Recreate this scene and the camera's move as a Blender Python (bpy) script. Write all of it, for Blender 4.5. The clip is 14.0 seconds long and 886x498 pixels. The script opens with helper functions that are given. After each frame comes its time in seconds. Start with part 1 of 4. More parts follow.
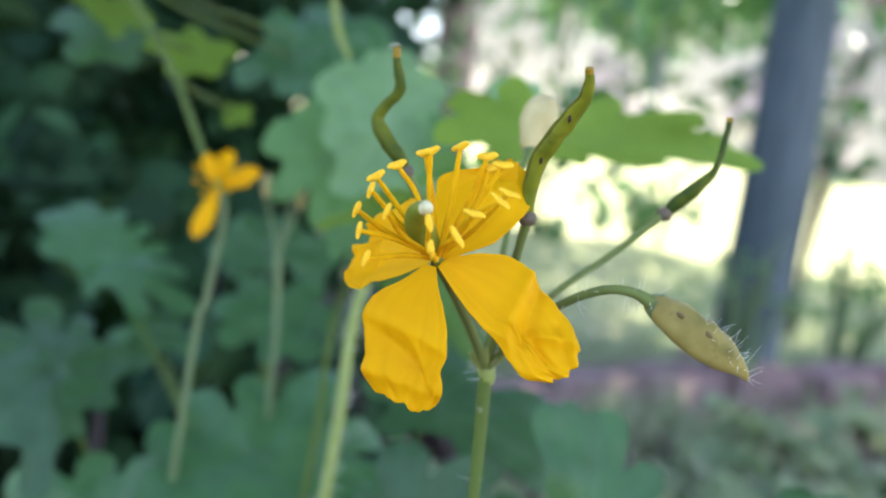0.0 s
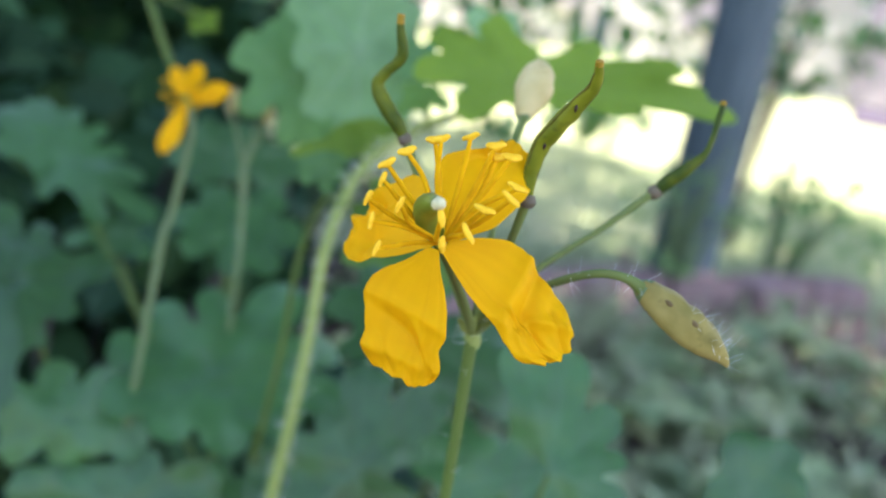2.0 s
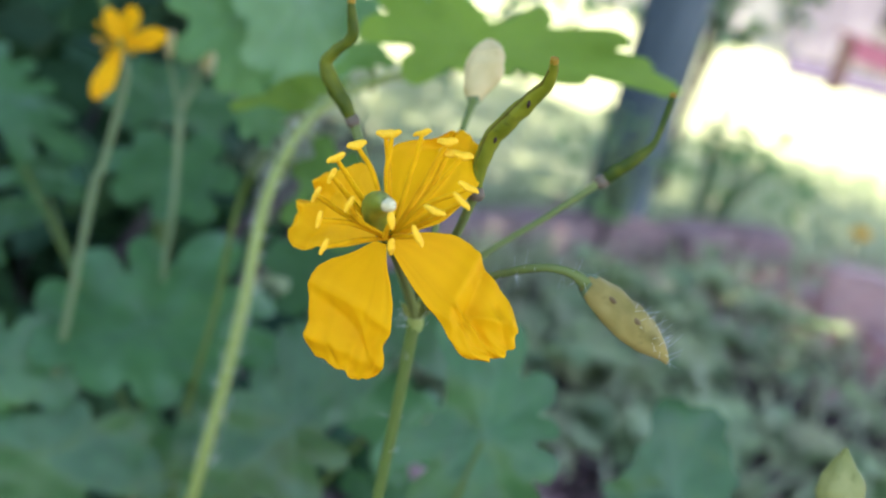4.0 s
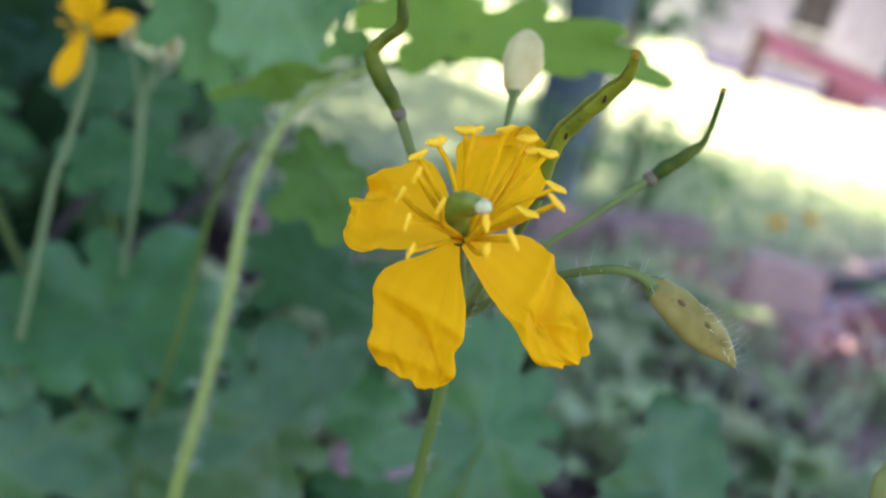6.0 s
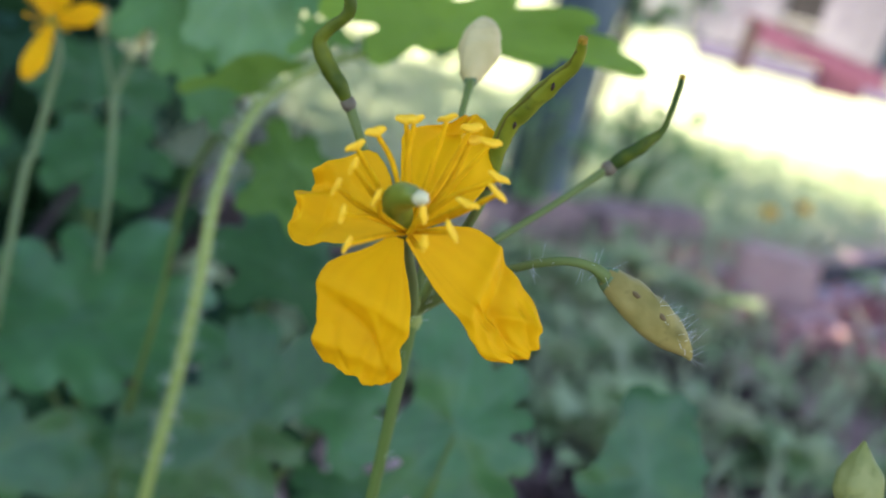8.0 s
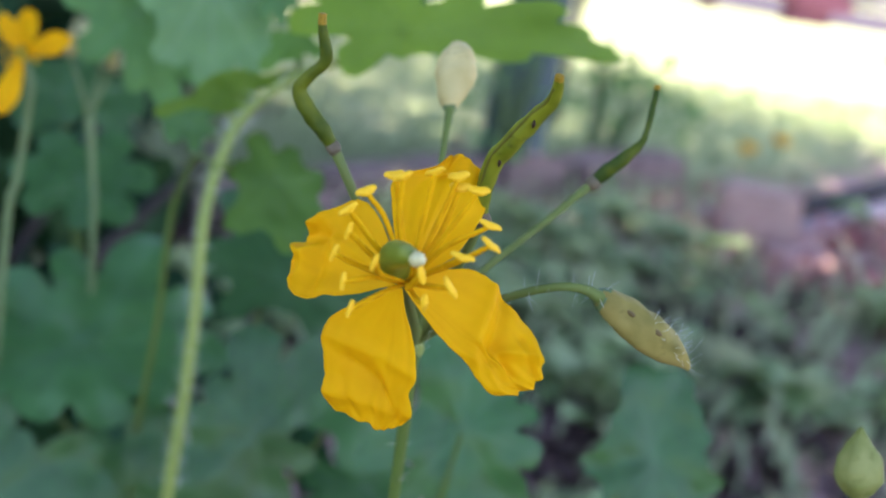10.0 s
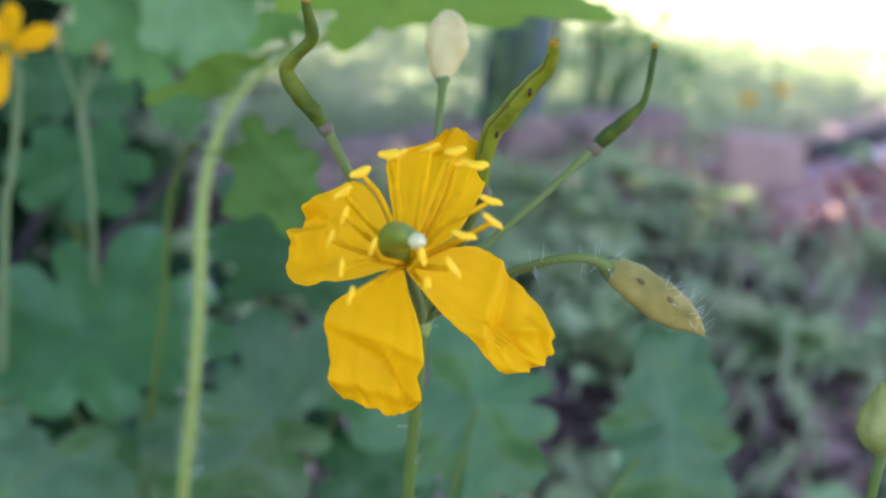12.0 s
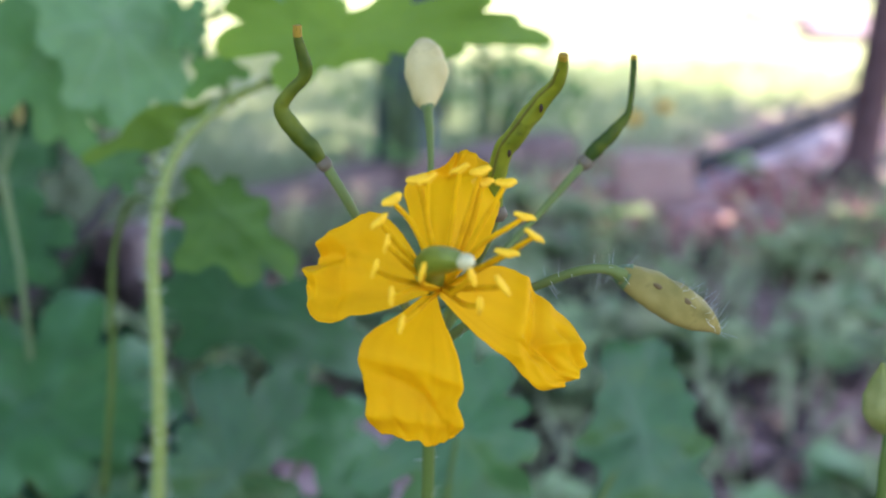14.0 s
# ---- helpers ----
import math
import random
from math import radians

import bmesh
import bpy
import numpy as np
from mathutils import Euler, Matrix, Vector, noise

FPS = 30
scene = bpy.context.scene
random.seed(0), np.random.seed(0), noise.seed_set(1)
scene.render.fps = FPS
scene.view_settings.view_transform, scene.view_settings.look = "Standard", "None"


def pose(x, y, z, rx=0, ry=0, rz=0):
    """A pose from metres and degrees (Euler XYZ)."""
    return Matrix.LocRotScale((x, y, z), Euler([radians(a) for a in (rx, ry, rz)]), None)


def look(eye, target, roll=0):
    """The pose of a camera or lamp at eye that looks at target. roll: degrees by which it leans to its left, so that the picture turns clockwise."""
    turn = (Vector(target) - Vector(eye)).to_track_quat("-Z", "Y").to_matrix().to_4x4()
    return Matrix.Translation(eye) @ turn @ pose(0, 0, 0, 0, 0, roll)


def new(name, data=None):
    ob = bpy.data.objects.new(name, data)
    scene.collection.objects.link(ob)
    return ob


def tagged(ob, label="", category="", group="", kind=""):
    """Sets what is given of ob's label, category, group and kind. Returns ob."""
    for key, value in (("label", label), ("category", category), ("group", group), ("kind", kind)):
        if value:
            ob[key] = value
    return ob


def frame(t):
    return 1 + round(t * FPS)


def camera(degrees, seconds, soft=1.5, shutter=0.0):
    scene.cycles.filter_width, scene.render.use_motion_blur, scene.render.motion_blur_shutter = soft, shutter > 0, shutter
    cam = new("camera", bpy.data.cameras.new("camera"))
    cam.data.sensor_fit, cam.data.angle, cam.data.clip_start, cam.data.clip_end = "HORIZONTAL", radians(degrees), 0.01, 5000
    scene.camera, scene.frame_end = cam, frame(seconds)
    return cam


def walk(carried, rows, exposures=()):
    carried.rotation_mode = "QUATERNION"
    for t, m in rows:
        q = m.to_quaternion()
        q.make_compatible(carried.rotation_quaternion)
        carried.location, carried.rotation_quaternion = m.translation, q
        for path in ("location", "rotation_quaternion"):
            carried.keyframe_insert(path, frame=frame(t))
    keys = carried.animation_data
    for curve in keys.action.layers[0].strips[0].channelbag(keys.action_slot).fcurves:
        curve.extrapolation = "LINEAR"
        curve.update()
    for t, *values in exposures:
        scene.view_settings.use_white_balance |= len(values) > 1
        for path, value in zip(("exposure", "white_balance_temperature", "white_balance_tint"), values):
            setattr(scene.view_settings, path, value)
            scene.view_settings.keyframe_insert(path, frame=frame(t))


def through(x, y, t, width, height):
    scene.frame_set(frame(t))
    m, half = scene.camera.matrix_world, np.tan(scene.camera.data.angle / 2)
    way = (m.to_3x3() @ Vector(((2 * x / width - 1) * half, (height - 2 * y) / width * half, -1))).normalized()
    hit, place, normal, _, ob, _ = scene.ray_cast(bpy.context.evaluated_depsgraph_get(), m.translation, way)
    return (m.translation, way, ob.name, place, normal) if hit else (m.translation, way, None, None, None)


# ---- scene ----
cam = camera(48.5, 14.0, soft=2.0)
cam.data.dof.use_dof = True
cam.data.dof.focus_distance = 0.073
cam.data.dof.aperture_fstop = 27.0
PATH = [
    (0.0, 0.0, 0.0, 0.5, 0.001, -7.999, 7.5),
    (0.5, -0.00196, -0.00014, 0.50089, -1.676, -9.349, 8.918),
    (1.0, -0.00194, 0.00222, 0.50175, -2.26, -11.454, 9.423),
    (1.5, -0.00393, 0.00118, 0.50348, -3.322, -12.275, 10.29),
    (2.0, -0.0054, -0.0003, 0.50624, -4.174, -13.603, 10.903),
    (2.5, -0.005, 0.00019, 0.50809, -4.768, -14.772, 11.325),
    (3.0, -0.00449, 0.00096, 0.51018, -5.86, -15.849, 12.074),
    (5.5, -0.01563, 0.00519, 0.50902, -12.908, -16.095, 15.073),
    (6.0, -0.01736, 0.00712, 0.50729, -13.595, -15.968, 14.98),
    (6.5, -0.01691, 0.00645, 0.50906, -13.886, -15.856, 15.118),
    (7.0, -0.0164, 0.00684, 0.50965, -13.941, -15.944, 15.222),
    (7.5, -0.01326, 0.00812, 0.51009, -13.917, -16.26, 14.965),
    (8.0, -0.01355, 0.0083, 0.50766, -14.032, -16.309, 14.6),
    (10.5, -0.01562, 0.00882, 0.51534, -15.458, -19.055, 8.511),
    (11.0, -0.0137, 0.00879, 0.5163, -15.38, -19.763, 7.756),
    (11.5, -0.014, 0.009, 0.51564, -15.371, -20.048, 7.588),
    (12.0, -0.01469, 0.01087, 0.51348, -15.308, -20.075, 6.344),
    (12.5, -0.01616, 0.01171, 0.51388, -17.548, -19.032, 5.62),
    (13.0, -0.01969, 0.01311, 0.51141, -18.706, -18.538, 4.199),
    (13.5, -0.01945, 0.01521, 0.51198, -20.201, -18.331, 3.19),
    (14.0, -0.02284, 0.01356, 0.51158, -21.038, -17.358, 2.754),
]
walk(cam, [(t, pose(x, y, z) @ pose(0, 0, 0, 0, 0, yaw) @ pose(0, 0, 0, 90 + pitch) @ pose(0, 0, 0, 0, 0, roll)) for t, x, y, z, yaw, pitch, roll in PATH],
     exposures=[(0.0, 2.18, 6500, 23), (3.0, 2.18, 6500, 23), (5.5, 2.0, 6450, 22), (8.0, 1.88, 6450, 21), (10.5, 1.97, 6450, 21), (12.0, 2.13, 6450, 21), (14.0, 2.03, 6450, 21)])

# ---- light ----
SUN_ELEVATION, SUN_AZIMUTH = 64.0, 108.0  # degrees; azimuth from +y towards +x
world = bpy.data.worlds.new("sky")
scene.world = world
world.use_nodes = True
wn = world.node_tree.nodes
sky = wn.new("ShaderNodeTexSky")
sky.sky_type = "NISHITA"
sky.sun_disc = False
sky.sun_elevation = radians(SUN_ELEVATION)
sky.sun_rotation = radians(SUN_AZIMUTH)
world.node_tree.links.new(sky.outputs[0], wn["Background"].inputs[0])
wn["Background"].inputs[1].default_value = 0.15
sun_data = bpy.data.lights.new("sun", "SUN")
sun_data.energy, sun_data.angle, sun_data.color = 5.0, radians(0.5), (1.0, 0.95, 0.86)
sun = new("sun", sun_data)
toward = Vector((math.sin(radians(SUN_AZIMUTH)) * math.cos(radians(SUN_ELEVATION)), math.cos(radians(SUN_AZIMUTH)) * math.cos(radians(SUN_ELEVATION)), math.sin(radians(SUN_ELEVATION))))
sun.matrix_world = look(toward * 30, (0, 0, 0))


# ---- materials ----
def material(name, rough=0.6, spec=0.5):
    """A material with its nodes, its links and its main shader; translucent: share of light let through."""
    mat = bpy.data.materials.new(name)
    mat.use_nodes = True
    nodes, links = mat.node_tree.nodes, mat.node_tree.links
    bsdf = nodes["Principled BSDF"]
    bsdf.inputs["Roughness"].default_value = rough
    bsdf.inputs["Specular IOR Level"].default_value = spec
    return mat, nodes, links, bsdf


def noise_node(nodes, links, scale, detail=3.0, coord="Object", stretch=None):
    tex = nodes.new("ShaderNodeTexCoord")
    n = nodes.new("ShaderNodeTexNoise")
    n.inputs["Scale"].default_value, n.inputs["Detail"].default_value = scale, detail
    out = tex.outputs[coord]
    if stretch:
        mp = nodes.new("ShaderNodeMapping")
        mp.inputs["Scale"].default_value = stretch
        links.new(out, mp.inputs[0])
        out = mp.outputs[0]
    links.new(out, n.inputs["Vector"])
    return n


def ramp(nodes, links, fac, stops):
    r = nodes.new("ShaderNodeValToRGB")
    while len(r.color_ramp.elements) < len(stops):
        r.color_ramp.elements.new(0.5)
    for e, (p, c) in zip(r.color_ramp.elements, stops):
        e.position, e.color = p, (*c, 1)
    links.new(fac, r.inputs[0])
    return r


def mixed(nodes, links, fac, a, b, mode="MIX"):
    m = nodes.new("ShaderNodeMix")
    m.data_type, m.blend_type = "RGBA", mode
    for sock, v in ((m.inputs[0], fac), (m.inputs[6], a), (m.inputs[7], b)):
        if isinstance(v, (int, float)):
            sock.default_value = v
        elif isinstance(v, tuple):
            sock.default_value = (*v, 1)
        else:
            links.new(v, sock)
    return m.outputs[2]


def bumped(nodes, links, bsdf, height, strength, distance):
    b = nodes.new("ShaderNodeBump")
    b.inputs["Strength"].default_value, b.inputs["Distance"].default_value = strength, distance
    links.new(height, b.inputs["Height"])
    links.new(b.outputs[0], bsdf.inputs["Normal"])


def see_through(nodes, links, bsdf, colour, share):
    """Thin leaf or petal: part of the light comes through."""
    t = nodes.new("ShaderNodeBsdfTranslucent")
    if isinstance(colour, tuple):
        t.inputs[0].default_value = (*colour, 1)
    else:
        links.new(colour, t.inputs[0])
    m = nodes.new("ShaderNodeMixShader")
    m.inputs[0].default_value = share
    links.new(bsdf.outputs[0], m.inputs[1])
    links.new(t.outputs[0], m.inputs[2])
    links.new(m.outputs[0], nodes["Material Output"].inputs[0])


def leaf_material(name, dark, light, through, share=0.3, rough=0.5, vein=(0.2, 0.32, 0.18), spec=0.3, island=False, bloom=0.0):
    mat, nodes, links, bsdf = material(name, rough, spec=spec)
    big = noise_node(nodes, links, 28, 3)
    fine = noise_node(nodes, links, 260, 4)
    info = nodes.new("ShaderNodeObjectInfo")
    base = ramp(nodes, links, big.outputs[0], [(0.3, dark), (0.7, light)]).outputs[0]
    spot = ramp(nodes, links, fine.outputs[0], [(0.35, (0.82, 0.84, 0.8)), (0.65, (1.1, 1.1, 1.05))]).outputs[0]
    col = mixed(nodes, links, 1.0, base, spot, "MULTIPLY")
    hue = nodes.new("ShaderNodeHueSaturation")
    mul = nodes.new("ShaderNodeMath")
    mul.operation = "MULTIPLY_ADD"
    mul.inputs[1].default_value, mul.inputs[2].default_value = (1.2, 0.45) if island else (0.55, 0.68)
    one = nodes.new("ShaderNodeNewGeometry").outputs["Random Per Island"] if island else info.outputs["Random"]
    links.new(one, mul.inputs[0])
    links.new(mul.outputs[0], hue.inputs["Value"])
    links.new(col, hue.inputs["Color"])
    if island:
        tint = nodes.new("ShaderNodeMath")
        tint.operation = "PINGPONG"
        tint.inputs[1].default_value = 0.13
        links.new(one, tint.inputs[0])
        turn = nodes.new("ShaderNodeMath")
        turn.operation = "MULTIPLY_ADD"
        turn.inputs[1].default_value, turn.inputs[2].default_value = 0.7, 0.445
        links.new(tint.outputs[0], turn.inputs[0])
        links.new(turn.outputs[0], hue.inputs["Hue"])
    attr = nodes.new("ShaderNodeAttribute")
    attr.attribute_name = "vein"
    col = mixed(nodes, links, attr.outputs["Fac"], hue.outputs[0], vein)
    links.new(col, bsdf.inputs["Base Color"])
    bsdf.inputs["Sheen Weight"].default_value, bsdf.inputs["Sheen Roughness"].default_value = bloom, 0.4
    bsdf.inputs["Sheen Tint"].default_value = (0.75, 0.9, 0.9, 1)
    bumped(nodes, links, bsdf, fine.outputs[0], 0.35, 0.0006)
    see_through(nodes, links, bsdf, through, share)
    return mat


M_LEAF = leaf_material("leaf_green", (0.026, 0.098, 0.029), (0.056, 0.164, 0.054), (0.088, 0.25, 0.038), 0.24, rough=0.38, vein=(0.13, 0.27, 0.14), spec=0.5, bloom=0.22)
M_LEAF_YOUNG = leaf_material("leaf_young", (0.1, 0.19, 0.022), (0.15, 0.265, 0.036), (0.32, 0.53, 0.04), 0.53, vein=(0.22, 0.34, 0.09))
M_LEAF_GREEN = leaf_material("leaf_fresh_green", (0.07, 0.165, 0.03), (0.11, 0.225, 0.05), (0.19, 0.4, 0.05), 0.42, vein=(0.2, 0.33, 0.13))
M_LEAF_MID = leaf_material("leaf_mid_green", (0.075, 0.19, 0.06), (0.12, 0.26, 0.09), (0.16, 0.38, 0.08), 0.35, vein=(0.25, 0.4, 0.22))
M_LEAF_PALE = leaf_material("leaf_pale", (0.15, 0.3, 0.13), (0.21, 0.375, 0.175), (0.24, 0.46, 0.13), 0.4, vein=(0.42, 0.55, 0.4))
M_GRASS = leaf_material("grass_pale", (0.34, 0.4, 0.25), (0.5, 0.54, 0.37), (0.42, 0.5, 0.24), 0.4)
M_WEED = leaf_material("weed_grey_green", (0.21, 0.29, 0.13), (0.35, 0.44, 0.235), (0.27, 0.42, 0.14), 0.3, island=True)
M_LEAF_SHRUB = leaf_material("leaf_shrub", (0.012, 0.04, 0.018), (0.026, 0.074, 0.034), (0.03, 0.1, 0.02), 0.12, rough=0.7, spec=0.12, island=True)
M_LEAF_DARK = leaf_material("leaf_dark", (0.012, 0.04, 0.024), (0.022, 0.065, 0.038), (0.03, 0.1, 0.02), 0.15)


def stem_material(name, a, b):
    mat, nodes, links, bsdf = material(name, 0.55, spec=0.2)
    n = noise_node(nodes, links, 120, 3, stretch=(1, 1, 0.15))
    col = ramp(nodes, links, n.outputs[0], [(0.3, a), (0.7, b)]).outputs[0]
    links.new(col, bsdf.inputs["Base Color"])
    bumped(nodes, links, bsdf, n.outputs[0], 0.3, 0.0003)
    bsdf.inputs["Subsurface Weight"].default_value = 0.15
    bsdf.inputs["Subsurface Radius"].default_value = (0.001, 0.0015, 0.0005)
    return mat


M_STEM = stem_material("stem_green", (0.06, 0.108, 0.018), (0.1, 0.155, 0.034))
M_STEM_PALE = stem_material("stem_pale", (0.175, 0.235, 0.055), (0.245, 0.31, 0.09))
M_PEDICEL = stem_material("pedicel_green", (0.105, 0.15, 0.032), (0.155, 0.205, 0.06))
M_STEM_GREY = stem_material("stem_grey_green", (0.1, 0.16, 0.065), (0.15, 0.215, 0.1))
M_COLLAR = stem_material("collar_brown", (0.09, 0.07, 0.04), (0.17, 0.145, 0.095))

mat, nodes, links, bsdf = material("petal_yellow", 0.55, spec=0.08)
wave = noise_node(nodes, links, 900, 3)
broad = noise_node(nodes, links, 220, 2)
pcol = ramp(nodes, links, broad.outputs[0], [(0.3, (0.82, 0.46, 0.001)), (0.7, (0.9, 0.535, 0.001))]).outputs[0]
streak = nodes.new("ShaderNodeAttribute")
streak.attribute_name = "streak"
line = ramp(nodes, links, streak.outputs["Fac"], [(0.2, (0.93, 0.9, 0.9)), (0.7, (1, 1, 1))]).outputs[0]
links.new(mixed(nodes, links, 1.0, pcol, line, "MULTIPLY"), bsdf.inputs["Base Color"])
both = nodes.new("ShaderNodeMath")
both.operation = "MULTIPLY_ADD"
both.inputs[1].default_value = 0.5
links.new(wave.outputs[0], both.inputs[0])
links.new(streak.outputs["Fac"], both.inputs[2])
bumped(nodes, links, bsdf, both.outputs[0], 0.3, 0.0002)
see_through(nodes, links, bsdf, (0.9, 0.45, 0.001), 0.33)
M_PETAL = mat

mat, nodes, links, bsdf = material("anther_yellow", 0.6, spec=0.3)
n = noise_node(nodes, links, 2500, 3)
links.new(ramp(nodes, links, n.outputs[0], [(0.35, (0.82, 0.46, 0.003)), (0.65, (0.9, 0.55, 0.02))]).outputs[0], bsdf.inputs["Base Color"])
bumped(nodes, links, bsdf, n.outputs[0], 0.5, 0.0002)
M_ANTHER = mat

mat, nodes, links, bsdf = material("filament_yellow", 0.75, spec=0.08)
n = noise_node(nodes, links, 800, 2)
links.new(ramp(nodes, links, n.outputs[0], [(0.35, (0.66, 0.34, 0.001)), (0.65, (0.76, 0.41, 0.001))]).outputs[0], bsdf.inputs["Base Color"])
bsdf.inputs["Subsurface Weight"].default_value = 0.2
bsdf.inputs["Subsurface Radius"].default_value = (0.0008, 0.0005, 0.0001)
M_FILAMENT = mat

mat, nodes, links, bsdf = material("pistil_green", 0.4)
n = noise_node(nodes, links, 500, 3)
links.new(ramp(nodes, links, n.outputs[0], [(0.35, (0.13, 0.18, 0.012)), (0.65, (0.2, 0.26, 0.028))]).outputs[0], bsdf.inputs["Base Color"])
M_PISTIL = mat

mat, nodes, links, bsdf = material("stigma_cream", 0.6)
n = noise_node(nodes, links, 1500, 3)
links.new(ramp(nodes, links, n.outputs[0], [(0.35, (0.48, 0.46, 0.22)), (0.65, (0.62, 0.6, 0.34))]).outputs[0], bsdf.inputs["Base Color"])
M_STIGMA = mat


def pod_material(name, a, b, edge):
    mat, nodes, links, bsdf = material(name, 0.5, spec=0.12)
    n = noise_node(nodes, links, 620, 4)
    m = noise_node(nodes, links, 260, 3)
    c = ramp(nodes, links, m.outputs[0], [(0.36, a), (0.62, b)]).outputs[0]
    d = ramp(nodes, links, n.outputs[0], [(0.6, (0, 0, 0)), (0.74, (0.7, 0.7, 0.7))]).outputs[0]
    links.new(mixed(nodes, links, d, c, edge), bsdf.inputs["Base Color"])
    bumped(nodes, links, bsdf, n.outputs[0], 0.4, 0.0003)
    return mat


M_POD = pod_material("pod_olive", (0.09, 0.115, 0.006), (0.2, 0.22, 0.013), (0.035, 0.035, 0.008))
M_POD_GREEN = pod_material("pod_green", (0.03, 0.058, 0.007), (0.115, 0.14, 0.012), (0.035, 0.045, 0.012))
M_POD_TIP = pod_material("pod_tip_orange", (0.27, 0.17, 0.015), (0.33, 0.21, 0.03), (0.34, 0.15, 0.07))
M_BUD = pod_material("bud_olive_yellow", (0.17, 0.15, 0.036), (0.29, 0.24, 0.07), (0.125, 0.11, 0.028))
M_BUD_GREEN = pod_material("bud_green", (0.16, 0.19, 0.045), (0.26, 0.28, 0.095), (0.13, 0.145, 0.04))
M_BUD_PALE = pod_material("bud_cream", (0.44, 0.37, 0.15), (0.54, 0.46, 0.21), (0.36, 0.3, 0.12))
M_SPOT = pod_material("brown_spot", (0.03, 0.018, 0.01), (0.05, 0.03, 0.018), (0.02, 0.012, 0.008))
M_BUD_SPOT = pod_material("bud_spot", (0.12, 0.085, 0.035), (0.16, 0.115, 0.05), (0.1, 0.07, 0.03))
M_SEAM = pod_material("brown_seam", (0.075, 0.075, 0.01), (0.12, 0.115, 0.014), (0.05, 0.045, 0.01))
mat, nodes, links, bsdf = material("white_hair", 0.4)
bsdf.inputs["Base Color"].default_value = (0.75, 0.78, 0.7, 1)
n = noise_node(nodes, links, 900, 1)
links.new(ramp(nodes, links, n.outputs[0], [(0.3, (0.68, 0.72, 0.62)), (0.7, (0.82, 0.84, 0.78))]).outputs[0], bsdf.inputs["Base Color"])
M_HAIR = mat

mat, nodes, links, bsdf = material("bark_grey", 0.85, spec=0.2)
n = noise_node(nodes, links, 14, 6, stretch=(4, 4, 0.5))
g = noise_node(nodes, links, 3, 2)
links.new(mixed(nodes, links, 0.5, ramp(nodes, links, n.outputs[0], [(0.3, (0.045, 0.072, 0.078)), (0.7, (0.15, 0.2, 0.205))]).outputs[0], ramp(nodes, links, g.outputs[0], [(0.3, (0.075, 0.1, 0.105)), (0.7, (0.13, 0.16, 0.165))]).outputs[0]), bsdf.inputs["Base Color"])
bumped(nodes, links, bsdf, n.outputs[0], 1.0, 0.01)
M_BARK = mat

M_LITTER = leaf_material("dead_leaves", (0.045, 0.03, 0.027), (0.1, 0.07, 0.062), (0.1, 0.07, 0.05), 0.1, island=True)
M_LITTER_RED = leaf_material("reddish_dry_leaves", (0.42, 0.17, 0.16), (0.62, 0.3, 0.27), (0.4, 0.18, 0.14), 0.1, island=True)
M_LITTER_PALE = leaf_material("dry_leaves", (0.38, 0.26, 0.19), (0.6, 0.44, 0.34), (0.35, 0.24, 0.15), 0.1, island=True)

# ground: leaf litter and soil in the bed, mown grass beyond its edge
mat, nodes, links, bsdf = material("soil_and_lawn", 0.95, spec=0.1)
n1 = noise_node(nodes, links, 35, 6)
n2 = noise_node(nodes, links, 6, 4)
soil = mixed(nodes, links, 0.2, ramp(nodes, links, n1.outputs[0], [(0.32, (0.16, 0.095, 0.095)), (0.5, (0.47, 0.3, 0.285)), (0.7, (0.68, 0.48, 0.46))]).outputs[0], (0.36, 0.24, 0.21))
lawn = ramp(nodes, links, n2.outputs[0], [(0.35, (0.3, 0.36, 0.16)), (0.65, (0.5, 0.5, 0.28))]).outputs[0]
tex = nodes.new("ShaderNodeTexCoord")
sep = nodes.new("ShaderNodeSeparateXYZ")
links.new(tex.outputs["Object"], sep.inputs[0])
edge = nodes.new("ShaderNodeMath")
edge.operation = "MULTIPLY_ADD"
edge.inputs[1].default_value, edge.inputs[2].default_value = 1.2, -0.6
links.new(n2.outputs[0], edge.inputs[0])
dist = nodes.new("ShaderNodeMath")
dist.operation = "ADD"
skew = nodes.new("ShaderNodeMath")
skew.operation = "MULTIPLY_ADD"
skew.inputs[1].default_value = -0.7
links.new(sep.outputs[0], skew.inputs[0])
links.new(sep.outputs[1], skew.inputs[2])
links.new(skew.outputs[0], dist.inputs[0])
links.new(edge.outputs[0], dist.inputs[1])
step = nodes.new("ShaderNodeMapRange")
step.inputs[1].default_value, step.inputs[2].default_value = 1.05, 1.5
links.new(dist.outputs[0], step.inputs[0])
# beyond the flower bed, on the near side, trodden dark earth with thin grass
earth = ramp(nodes, links, n2.outputs[0], [(0.35, (0.11, 0.085, 0.055)), (0.65, (0.14, 0.15, 0.07))]).outputs[0]
near = nodes.new("ShaderNodeVectorMath")
near.operation = "DISTANCE"
near.inputs[1].default_value = (0.9, 1.3, 0)
links.new(tex.outputs["Object"], near.inputs[0])
rim = nodes.new("ShaderNodeMapRange")
rim.inputs[1].default_value, rim.inputs[2].default_value = 1.9, 2.4
links.new(near.outputs["Value"], rim.inputs[0])
bed = mixed(nodes, links, rim.outputs[0], soil, earth)
links.new(mixed(nodes, links, step.outputs[0], bed, lawn), bsdf.inputs["Base Color"])
bumped(nodes, links, bsdf, n1.outputs[0], 0.8, 0.02)
M_GROUND = mat


